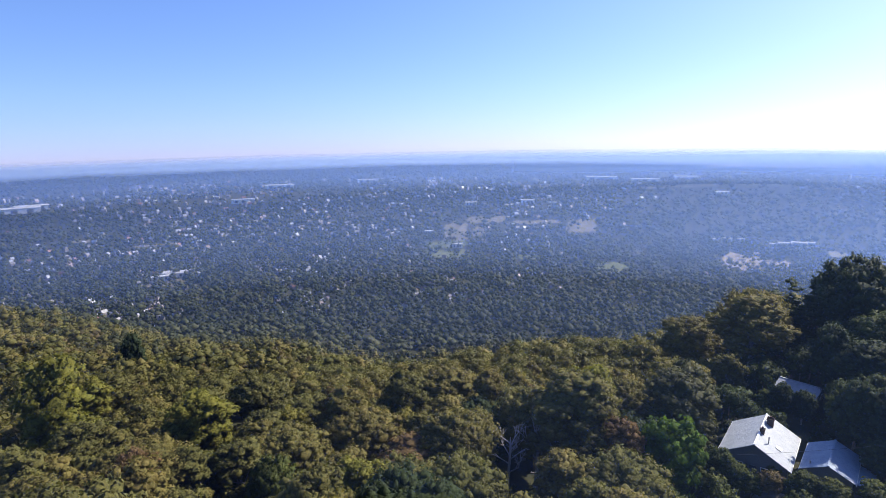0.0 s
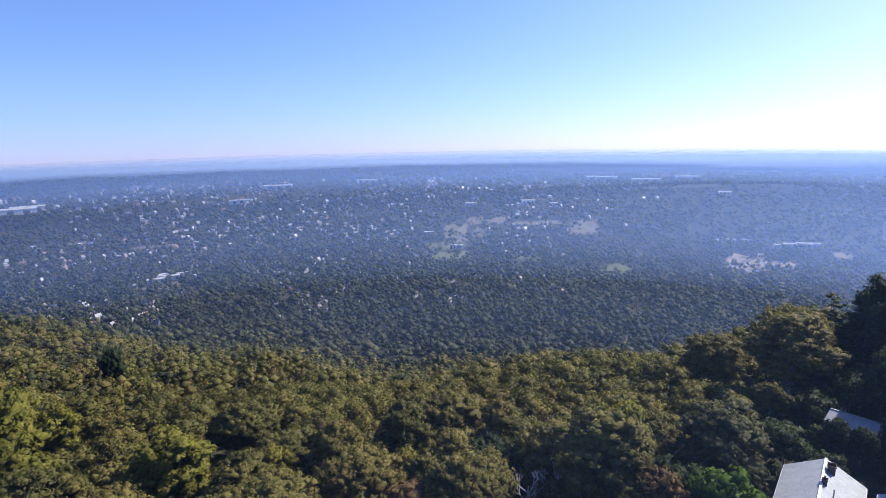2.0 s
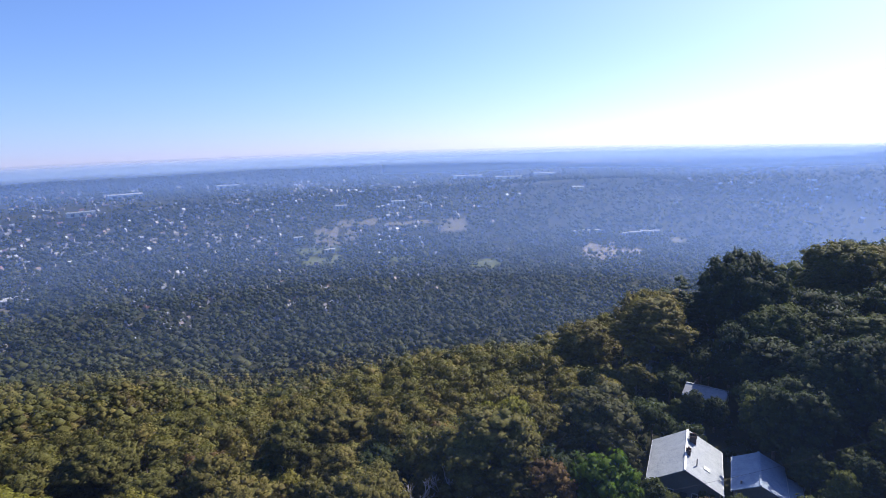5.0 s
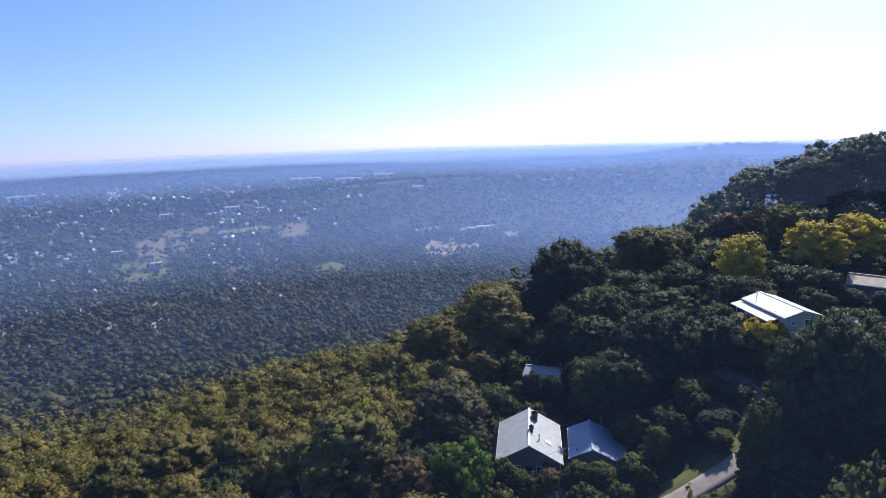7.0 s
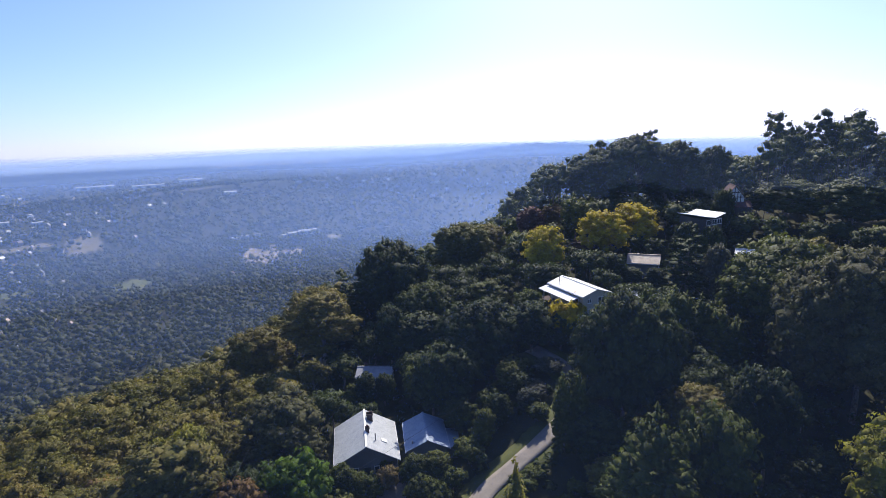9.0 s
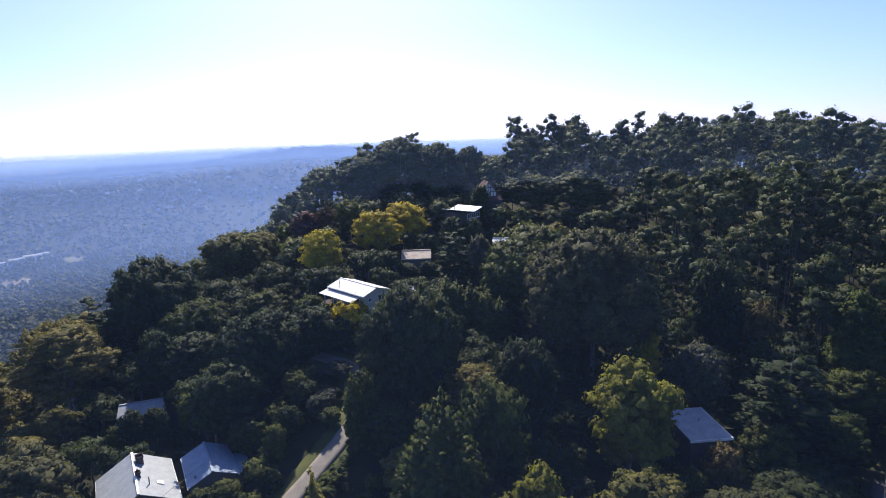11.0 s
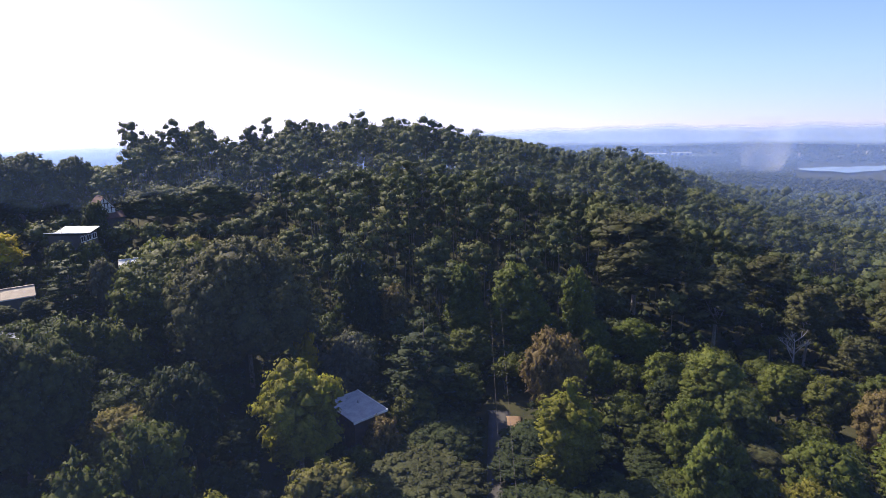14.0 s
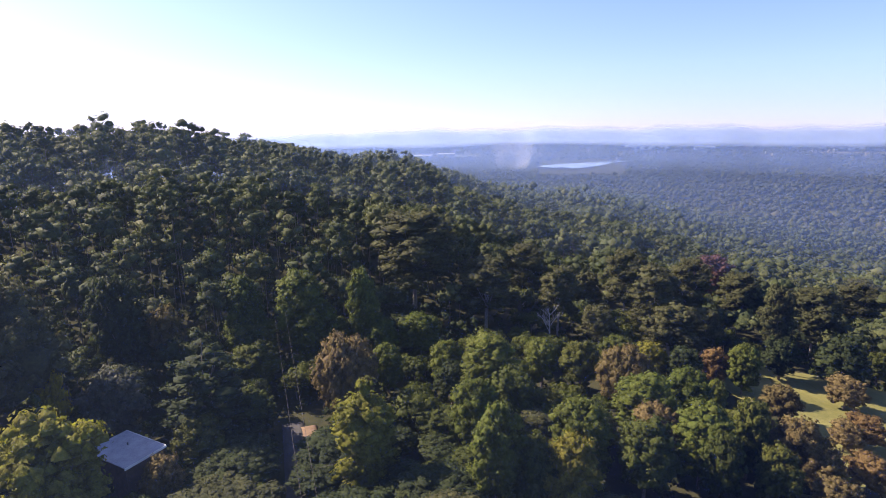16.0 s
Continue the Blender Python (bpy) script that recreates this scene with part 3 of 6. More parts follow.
    put("yellow_shrub", T("shrub", dome_lobes(4.5, 2.6, 12, 0.1), 1065, 0.26, LEAF["yellow"], 4.5, 0.12), "garden shrub in golden yellow leaf", (4.5, 2.6), "shrub")
    put("red", T("broadleaf_tree", dome_lobes(11, 4.4, 22), 1978, 0.31, LEAF["red"], 11, 0.28), "autumn tree with dull red leaves", (11, 4.4))
    put("red_tall", T("broadleaf_tree", gum_lobes(22, 6.5, 20), 3082, 0.35, LEAF["red"], 22, 0.4), "tall reddish-brown tree with sparse foliage", (22, 6.5))
    put("bronze", T("broadleaf_tree", dome_lobes(11, 4.4, 22), 2131, 0.29, LEAF["bronze"], 11, 0.28), "autumn tree with bronze-brown leaves", (11, 4.4))
    put("silver", T("broadleaf_tree", dome_lobes(9, 3.2, 18), 2131, 0.24, LEAF["silver"], 9, 0.22), "grey-green tree with small shining leaves", (9, 3.2))
    put("shrub", T("shrub", dome_lobes(4.0, 2.2, 9, 0.1), 790, 0.24, LEAF["green"], 4, 0.12), "low green garden shrub on the slope", (4.0, 2.2), "shrub")
    put("dark", T("broadleaf_tree", dome_lobes(16, 8.2, 44), 9120, 0.30, LEAF["dark"], 16, 0.4), "large dark green evergreen tree with a dense rounded crown", (16, 8.2))
    put("green", T("broadleaf_tree", dome_lobes(15, 7.0, 40), 8400, 0.30, LEAF["green"], 15, 0.4), "large rounded green broadleaf tree with a dense crown", (15, 7.0))
    put("bronze_green", T("broadleaf_tree", dome_lobes(11, 7.0, 40), 7200, 0.28, LEAF["olive"], 11, 0.35), "wide rounded tree with brownish olive foliage", (11, 7.0))
    put("gum", T("gum_tree", gum_lobes(19, 8.2, 42), 9840, 0.30, LEAF["gum"], 19, 0.4, PALE_BARK), "wide olive-green gum tree with a full crown", (19, 8.2))
    for h, w in ((19, 4.6), (14, 4.4)):
        put("upright", T("broadleaf_tree", dome_lobes(h, w, 34, 0.04), 5200, 0.29, LEAF["fresh"], h, 0.32), "upright green tree with a deep crown of dense tufts", (h, w))
    put("lime_green", T("broadleaf_tree", dome_lobes(13, 4.6, 30, 0.05), 4200, 0.29, LEAF["lime_gum"], 13, 0.3), "rounded yellow-green tree with a dense crown", (13, 4.6))
    put("wide_cone", T("conifer_tree", cone_lobes(24, 6.4, 18, 1.0, 1.9), 6400, 0.30, LEAF["green"], 24, 0.35, limbs=False, low=-0.2), "broad green conifer with a pointed crown", (24, 6.4))
    for h, w, c in ((24, 5.6, 34), (16, 4.6, 26)):
        put("gum_grey", T("gum_tree", gum_lobes(h, w, c), 5600, 0.30, LEAF["grey"], h, 0.34, PALE_BARK), "grey-green gum tree with a pale trunk and full crown", (h, w))
    put("dead", dead_tree(), "leafless dead tree with pale grey branches", (15, 3.5))
    return k


def dead_tree():
    """A bare trunk that forks again and again."""
    root = new("dead_tree")
    trunk = bmesh.new()
    limb(trunk, (0, 0, -1), (0.3, 0.1, 7), 0.22, 0.15, 6)
    limb(trunk, (0.3, 0.1, 7), (0.1, 0.4, 11), 0.15, 0.08, 6)
    part("trunk", trunk, DEAD_BARK, root)
    def grow(bm, p, d, length, r, depth):
        e = p + d * length
        limb(bm, p, e, r, r * 0.6, 4)
        if depth:
            for _ in range(3):
                n = (d + Vector((random.uniform(-0.8, 0.8), random.uniform(-0.8, 0.8), random.uniform(-0.1, 0.7)))).normalized()
                grow(bm, p + d * length * random.uniform(0.55, 1), n, length * 0.62, r * 0.58, depth - 1)
    for k in range(8):
        bm = bmesh.new()
        a = k * 2.4
        grow(bm, Vector((0.2, 0.2, 4.5 + 0.8 * k)), Vector((math.cos(a) * 0.7, math.sin(a) * 0.7, 0.8)).normalized(), 3.2 - 0.16 * k, 0.10, 3)
        part("branch", bm, DEAD_BARK, root)
    return root


KINDS = kinds()
USED = set()


def plant(key, x, y, wide=1.0, tall=1.0, tilt=3.0):
    """Set a tree of a kind on the ground; wide and tall scale it."""
    src, _ = random.choice(KINDS[key])
    z = float(land(x, y))
    m = pose(x, y, z, random.uniform(-tilt, tilt), random.uniform(-tilt, tilt), random.uniform(0, 360)) @ Matrix.Diagonal((wide, wide, tall, 1))
    ob = src if src not in USED else copy_thing(src, Matrix.Identity(4))
    USED.add(src)
    ob.matrix_basis = m
    return ob


PLANTED = []
# what stays in sight over the trees before it: bearing, half width, distance, degrees under the flight
VIEWS = [(38.4, 4.2, 85, 32.2), (45.6, 3.2, 85, 31.6), (40.2, 2.0, 112, 24.2), (61.0, 3.2, 117, 16.9), (63.0, 1.3, 117, 17.6), (72.5, 1.7, 174, 8.9), (67.6, 1.0, 156, 13.4), (76.5, 0.8, 168, 11.3),
         (66.8, 0.5, 128, 15.4), (95.0, 2.6, 91, 30.2), (74.9, 0.5, 200, 6.2), (160.5, 3.0, 146, 24.6), (166.5, 4.0, 146, 25.4), (111.6, 1.2, 100, 33.0), (112.8, 1.3, 98, 30.0), (56.5, 2.6, 84, 32.5), (59.3, 1.0, 88, 30.5)]


def cap(x, y, h, w):
    """Trees' heights, lowered where they would hide what stays in sight."""
    z = land(x, y)
    r, b = np.hypot(x - CX, y - CY), np.degrees(np.arctan2(x - CX, y - CY))
    b = np.where(b < -90, b + 360, b)
    h = np.array(h, float)
    for vb, half, vr, dip in VIEWS:
        hit = (r < vr - 1) & (abs(b - vb) < half + np.degrees(0.7 * w / np.maximum(r, 1)))
        top = EYE - r * math.tan(radians(dip)) - z
        h = np.where(hit, np.minimum(h, np.maximum(top, 1.6)), h)
    return h


def hero(key, bearing, dip, r, width):
    """A tree at a bearing and distance whose top lies dip degrees under the flight and whose crown is so wide."""
    x, y, z = spot(bearing, r)
    h = max(3.0, EYE - r * math.tan(radians(dip)) - z)
    if key == "gum" and h > 21:
        key = "gum_tall"
    stock = KINDS[key]
    pick = min(stock, key=lambda s: abs(s[1][0] - h) / h + 1.5 * abs(2 * s[1][1] - width) / width)
    KINDS[key] = [pick]
    plant(key, x, y, width / 2 / pick[1][1], h / (pick[1][0] * 0.99), 1.5)
    KINDS[key] = stock
    PLANTED.append((x, y, width * 0.42))
    VIEWS.append((bearing, math.degrees(0.3 * width / r), r, dip + min(math.degrees(0.8 * width / r), math.degrees(0.6 * h / r))))


hero("gum", 19.3, 27.0, 80, 17.7)
hero("gum", 34.9, 15.8, 140, 15.8)
hero("gum", 50.1, 10.1, 180, 19.8)
hero("umbrella", 63.2, 3.6, 222, 22)
hero("umbrella", 66.6, 1.9, 218, 27)
hero("umbrella", 70.2, 2.5, 222, 23)
hero("umbrella", 73.4, 2.9, 232, 14)
hero("umbrella", 79.3, 5.6, 215, 24.0)
hero("umbrella", 84.0, 5.4, 212, 25.0)
hero("gum", 92.2, 33.1, 62, 12.4)
hero("gum", 82.1, 10.5, 170, 10.2)
hero("gum", 35.3, 15.9, 131, 16.3)
hero("gum", -18.2, 33.0, 76, 14.5)
hero("bright", 31.2, 31.0, 75, 11.2)
hero("green", 44.9, 23.7, 105, 7.0)
hero("green", 46.2, 15.7, 135, 15.2)
hero("green", 52.6, 15.5, 140, 10.7)
hero("green", 61.3, 7.4, 182, 9.4)
hero("green", 56.7, 16.5, 120, 8.0)
hero("green", 74.9, 25.6, 75, 10.7)
hero("green", 79.9, 10.7, 135, 24.4)
hero("dark", 51.7, 17.8, 112, 17.4)
hero("dark", 66.4, 16.7, 95, 17.6)
hero("dark", 79.5, 21.2, 90, 10.5)
hero("dark", 42.9, 11.7, 151, 21.4)
hero("dark", -30.6, 17.8, 210, 9.3)
hero("cedar", 40.2, 14.2, 150, 19.8)
hero("cedar", 71.7, 9.9, 150, 14.3)
hero("cedar", 103.3, 19.5, 105, 20.9)
hero("cedar", 37.0, 14.1, 151, 18.3)
hero("yellow", 58.3, 10.2, 150, 11.5)
hero("yellow", 63.9, 8.6, 165, 14.5)
hero("yellow", 66.8, 7.9, 182, 15.5)
hero("red", 56.9, 8.4, 195, 10.7)
hero("bronze", 59.1, 8.1, 200, 10.0)
hero("bronze", 62.5, 11.3, 170, 12.0)
hero("yellow_shrub", 60.7, 17.3, 116, 9.6)
hero("yellow", 91.1, 19.8, 115, 5.4)
hero("cypress", 68.2, 15.4, 124, 3.9)
hero("cypress", 70.6, 15.4, 120, 7.2)
hero("cypress", 71.9, 15.9, 120, 5.1)
hero("cypress", 73.3, 16.0, 120, 5.7)
hero("cypress", 74.8, 16.4, 119, 6.4)
hero("cypress", 76.2, 17.5, 118, 6.6)
hero("cypress", 60.5, 24.1, 84, 3.4)
hero("cypress", 61.9, 23.8, 84, 3.1)
hero("cone", 89.9, 21.8, 102, 7.0)
hero("gold_cone", 55.3, 33.4, 64, 6.5)
hero("silver", 74.2, 11.3, 150, 7.5)
hero("silver", 95.6, 20.9, 110, 11.0)
hero("lime", 89.8, 24.2, 85, 14.7)
hero("lime", 80.7, 34.8, 58, 9.1)
hero("oak", 85.8, 12.1, 118, 28.6)
hero("oak", 30.5, 25.4, 93, 14.9)
hero("dead", 10.6, 32.8, 76, 9.0)
hero("dead", 14.1, 31.6, 80, 9.0)
hero("dead", 7.9, 37.3, 70, 4.0)
hero("gum_y", 20.3, 26.9, 82, 11.6)
hero("gum_y", -27.3, 27.0, 95, 13.1)
hero("gum_y", -39.6, 20.2, 110, 14.2)
hero("gum_bronze", -2.5, 35.5, 72, 13.2)

hero("dark", 96.8, 12.8, 138, 11.2)
hero("bronze_green", 100.7, 16.4, 138, 8.2)
hero("dark", 98.1, 17.8, 138, 9.0)
hero("upright", 108.1, 14.3, 138, 9.7)
hero("upright", 108.3, 18.3, 138, 12.6)
hero("green", 108.5, 21, 125, 11.0)
hero("upright", 113.2, 14.2, 138, 12.4)
hero("upright", 114.7, 17, 135, 11.7)
hero("upright", 119.7, 14.5, 138, 7.9)
hero("upright", 119.8, 17, 138, 9.0)
hero("upright", 121.3, 19.9, 135, 8.7)
hero("upright", 125.4, 19.5, 138, 11.2)
hero("upright", 121.9, 22.4, 118, 7.4)
hero("bronze_green", 117.4, 21.9, 108, 12.6)
hero("upright", 116.8, 19.5, 138, 8.7)
hero("gum_grey", 125, 9.1, 172, 26.7)
hero("green", 107.6, 25.2, 106, 8.8)
hero("green", 102.6, 26.6, 98, 9.0)
hero("green", 90.2, 21.9, 123, 7.3)
hero("bronze_green", 98.4, 28.8, 98, 5.1)
hero("poplar", 119, 26.2, 82, 10.0)
hero("upright", 132.9, 21.4, 110, 11.4)
hero("upright", 131.1, 25.9, 93, 8.8)
hero("green", 135.2, 24.8, 100, 9.6)
hero("upright", 133.7, 27.7, 75, 8.0)
hero("upright", 138.4, 22, 125, 8.0)
hero("green", 142.4, 21.9, 123, 9.5)
hero("green", 146, 21.1, 134, 9.3)
hero("bronze_green", 146.9, 22.6, 118, 11.7)
hero("lime_green", 149.3, 21.4, 134, 8.0)
hero("dark", 152.3, 21.4, 132, 8.5)
hero("upright", 149.2, 24.4, 101, 11.3)
hero("upright", 152.8, 23.3, 111, 9.0)
hero("upright", 155.5, 23.9, 121, 4.3)
hero("bronze", 154.9, 21.2, 140, 7.4)
hero("upright", 157.5, 20.4, 138, 7.2)
hero("upright", 142.8, 27.3, 86, 10.4)
hero("green", 137.4, 30.8, 76, 8.9)
hero("lime_green", 141.8, 30.8, 76, 9.1)
hero("green", 149.5, 28.2, 85, 9.6)
hero("bronze_green", 150.2, 26.8, 94, 8.2)
hero("upright", 154.6, 25.6, 92, 9.2)
hero("green", 158.7, 24.9, 99, 7.1)
hero("bronze_green", 160.8, 23.3, 126, 7.5)
hero("bronze_green", 162.4, 25.5, 101, 9.0)
hero("bronze_green", 165.5, 21.6, 144, 8.6)
hero("bronze", 167.2, 24.2, 125, 7.7)
hero("dark", 160.4, 19.3, 153, 9.0)
hero("dark", 165, 18.2, 156, 12.1)
hero("green", 167.4, 19, 171, 7.9)
hero("gum_grey", 132.5, 14.1, 162, 18.8)
hero("gum_grey", 136.5, 12.7, 193, 14.0)
hero("gum_grey", 142.4, 15.3, 186, 10.8)
hero("gum_grey", 144.1, 18.4, 149, 9.7)
hero("gum_grey", 149.3, 14.2, 158, 13.2)
hero("gum_grey", 152.2, 13.4, 181, 12.8)
hero("red_tall", 154, 12.9, 227, 16.6)
hero("gum_grey", 150.8, 17.6, 147, 13.6)
hero("gum_grey", 153.8, 17.8, 156, 9.6)
hero("gum_grey", 159.6, 14.8, 158, 8.6)
hero("gum_grey", 162.5, 14.7, 185, 13.6)
hero("gum_grey", 165.5, 13.7, 222, 13.5)
hero("dead", 136.4, 14.4, 193, 10.1)
hero("dead", 139.2, 18.4, 157, 7.4)
hero("upright", 128.3, 22.2, 118, 7.8)
hero("dark", 128.8, 24.4, 110, 7.3)
hero("gum_grey", 123.1, 16.5, 158, 10.1)
hero("gum_grey", 139.9, 14.8, 165, 11.8)
hero("gum_grey", 146.4, 12.9, 174, 13.3)
hero("gum_grey", 156.4, 14.2, 193, 12.8)
hero("dark", 94.2, 31.5, 88, 5.0)
hero("green", 96.8, 32.0, 87, 4.5)
hero("dark", 92.6, 29.0, 93, 6.0)
hero("bronze_green", 98.6, 29.2, 88, 6.0)
hero("green", 95.8, 31.8, 84, 6.0)
hero("dark", 97.6, 32.5, 85, 6.0)
hero("bronze_green", 99.4, 30.4, 91, 5.0)
hero("green", 97.0, 33.0, 87, 4.5)
hero("bronze_green", 164.2, 27.5, 100, 8.3)
hero("bronze", 168.0, 27.1, 107, 7.3)
hero("bronze_green", 165.9, 25.0, 120, 6.0)
hero("bronze_green", 166.2, 29.6, 92, 7.4)
hero("green", 161.2, 28.3, 91, 6.6)
hero("green", 156.8, 28.0, 88, 6.2)
hero("wide_cone", 69.4, 26.2, 64, 13.5)
hero("gum", 52.4, 10.2, 204, 15.7)
hero("cone", 61.2, 7.1, 187, 8.5)
hero("umbrella", 69.5, 4.6, 225, 14.0)
hero("silver", 56.7, 16.8, 128, 7.1)
hero("gum", -8.4, 31.9, 82, 15.1)
hero("gum_y", -26.9, 27.3, 109, 12.8)
hero("gum", -19.6, 25.6, 124, 15.7)
hero("gum_y", -38.5, 21.5, 144, 13.7)
hero("gum_y", -35.6, 22.1, 142, 8.9)
hero("gum", 2.5, 26.6, 121, 17.3)
hero("green", -21.1, 35.7, 66, 7.7)
hero("gum", 29.0, 19.0, 151, 16.9)
hero("gum", 34.0, 22.3, 115, 7.1)
hero("dark", 45.5, 18.5, 122, 13)
hero("dark", 43.8, 20.0, 128, 11)
hero("dark", 57.0, 17.5, 112, 10)
hero("dark", 48.5, 22.5, 98, 9)
hero("green", 38.2, 25.0, 108, 5)
hero("dark", 71.4, 9.5, 171, 8)
hero("green", 73.6, 9.8, 171, 8)
hero("dark", 66.8, 14.0, 152, 6)
hero("dark", 68.9, 13.9, 152, 6)
hero("dark", 76.6, 12.3, 165, 6)
hero("dark", 74.3, 6.4, 198, 8)
hero("green", 65.9, 17.2, 124, 5)
hero("dark", 62.3, 24.0, 97, 7)
hero("silver", 57.0, 26.2, 98, 6)
hero("silver", 58.8, 25.0, 104, 6)
hero("dark", 42.2, 17.5, 124, 9)
hero("dark", 47.6, 24.2, 98, 8)
for key, b, dip, r, w in (("green", 54.7, 23.6, 101, 5.5), ("dark", 55.8, 24.6, 98, 5.0), ("silver", 56.6, 26.0, 94, 4.2), ("green", 57.8, 27.4, 91, 4.2), ("dark", 53.4, 26.5, 92, 5.0), ("green", 52.0, 28.0, 88, 4.0),
                          ("dark", 47.4, 21.5, 104, 9.0), ("dark", 50.0, 21.0, 106, 10.0), ("dark", 49.0, 27.0, 92, 6.0), ("dark", 62.8, 22.0, 101, 7.0), ("dark", 64.0, 19.5, 106, 8.0), ("dark", 60.0, 20.0, 113, 6.0), ("dark", 46.4, 22.5, 97.5, 8.0), ("green", 36.0, 32.2, 80, 4.8), ("green", 37.7, 33.0, 79.5, 3.8), ("bronze_green", 41.0, 32.8, 80.5, 3.8), ("green", 39.4, 34.2, 79, 2.8), ("green", 44.2, 32.0, 80.5, 4.6), ("green", 46.6, 31.9, 81, 4.6), ("dark", 39.2, 24.1, 107, 5.0), ("dark", 41.2, 24.3, 108, 5.0)):
    hero(key, b, dip, r, w)
for b, r, s in ((34.5, 83, 1.2), (36.2, 79.5, 0.9), (37.6, 79, 0.8), (38.9, 80.5, 1.0), (41.2, 83.5, 0.8), (35.4, 76, 1.3), (37.2, 73, 1.1), (42.2, 86, 0.7), (43.6, 82, 0.9), (45.2, 82, 1.0), (46.8, 83, 0.8), (44.5, 76, 1.2),
                (46.4, 74, 1.1), (48.3, 78, 1.0), (50.2, 84, 1.3), (49.5, 92, 1.4), (53.0, 96, 1.5), (55.0, 104, 1.6), (51.5, 88, 1.0), (33.2, 88, 1.3), (58.6, 116, 1.7), (60.4, 115, 1.8), (62.0, 114, 1.75), (63.4, 114, 1.8), (64.8, 115, 1.7), (66.2, 117, 1.8),
                (71, 170, 1.3), (73, 169, 1.4), (74.6, 171, 1.3), (74, 196, 1.5), (76, 197, 1.6), (57.2, 117, 1.4), (93.4, 86.5, 1.0), (95.4, 86, 0.9), (98.6, 91, 1.2), (99.6, 97, 1.4), (97.6, 87, 0.8)):
    x, y, _ = spot(b, r)
    plant("shrub", x, y, s, s * random.uniform(0.8, 1.15))


def species(b, r):
    if b < 30:
        return rng.choice(["gum", "gum", "gum", "gum", "gum", "gum_y", "gum_bronze", "green", "gum", "dark"])
    if b < 75:
        return rng.choice(["dark", "dark", "green", "gum", "dark", "green"])
    if b < 108:
        return rng.choice(["dark", "dark", "green", "silver", "dark", "cone", "oak"])
    if b < 128:
        return rng.choice(["dark", "green", "dark"])
    return rng.choice(["green", "dark", "upright", "gum_grey", "bronze_green"])


def free_of_heroes(x, y, more=2.0):
    ok = np.ones(len(x), bool)
    for px, py, pr in PLANTED:
        ok &= np.hypot(x - px, y - py) > pr + more
    return ok


def near_forest():
    x, y, b, r = scatter(-50, 174, 38, 172, 6.3)
    ok = clear_of(x, y, 1.8) & free_of_heroes(x, y) & ~((r < 54) & (b > 85)) & ~((r > 138) & (b > 92) & (b < 135))
    x, y, b, r = x[ok], y[ok], b[ok], r[ok]
    order = np.argsort(r)
    for i in order[:230]:
        s = rng.uniform(0.75, 1.15)
        key = "shrub" if 33 < b[i] < 63 and r[i] < 87 else str(species(b[i], r[i]))
        H, W = KINDS[key][0][1]
        h = H * s * rng.uniform(0.85, 1.12) * (0.45 if b[i] > 100 else 0.7 if b[i] > 36 else 1.0)
        low = float(cap(x[i:i + 1], y[i:i + 1], [h], np.array([W * s]))[0])
        if (low < 4 or low < 0.6 * h) and key != "shrub":
            key, s = "shrub", s * 1.3
            H, W = KINDS[key][0][1]
        plant(key, x[i], y[i], s * max(0.6, min(1, low / h) ** 0.5), low / H)
    rest = order[230:]
    x, y, b, r = x[rest], y[rest], b[rest], r[rest]
    left = b < 32
    dark = (b >= 32) & (b < 112)
    for k, leaf, nm, lab, lo, hi in ((left, "gum", "gum_forest", "olive-green gum forest on the slope", 12, 19), (dark, "dark", "evergreen_forest", "dark evergreen trees on the slope", 8, 15),
                                     (~left & ~dark, "green", "broadleaf_forest", "green rounded trees on the slope", 9, 15)):
        n = int(k.sum())
        w = 4.1 * rng.lognormal(0, 0.22, n).clip(0.6, 1.6)
        h = cap(x[k], y[k], rng.uniform(lo, hi, n), w)
        if nm == "broadleaf_forest":
            h = h * 0.7
        forest(nm, x[k], y[k], h, np.minimum(w, 1.2 + 0.42 * h), LEAF[leaf], 620, 0.46, 12, 0.22, -1, 0.2, lab)
    # undergrowth over the open soil
    x, y, b, r = scatter(-2, 174, 40, 190, 4.4)
    ok = (clear_of(x, y, 1.2) | (b < 20)) & ((b > 28) | (r < 78))
    x, y = x[ok], y[ok]
    n = len(x)
    forest("undergrowth", x, y, rng.uniform(1.2, 3.4, n), rng.uniform(1.2, 2.3, n), LEAF["dark"], 14, 0.7, 3, 0.1, -1, 0, "low dark undergrowth of shrubs and ferns")
    # the wood goes on below and behind the flight
    x, y, b, r = scatter(-90, 270, 4, 300, 9.0)
    ok = ((b > 174) | (b < -50) | (r < 38)) & clear_of(x, y, 3)
    x, y = x[ok], y[ok]
    n = len(x)
    forest("hillside_forest", x, y, rng.uniform(9, 16, n), rng.uniform(3.6, 5.6, n), LEAF["gum"], 40, 1.1, 5, 0.25, -1, 0, "mixed green forest on the mountainside")


near_forest()


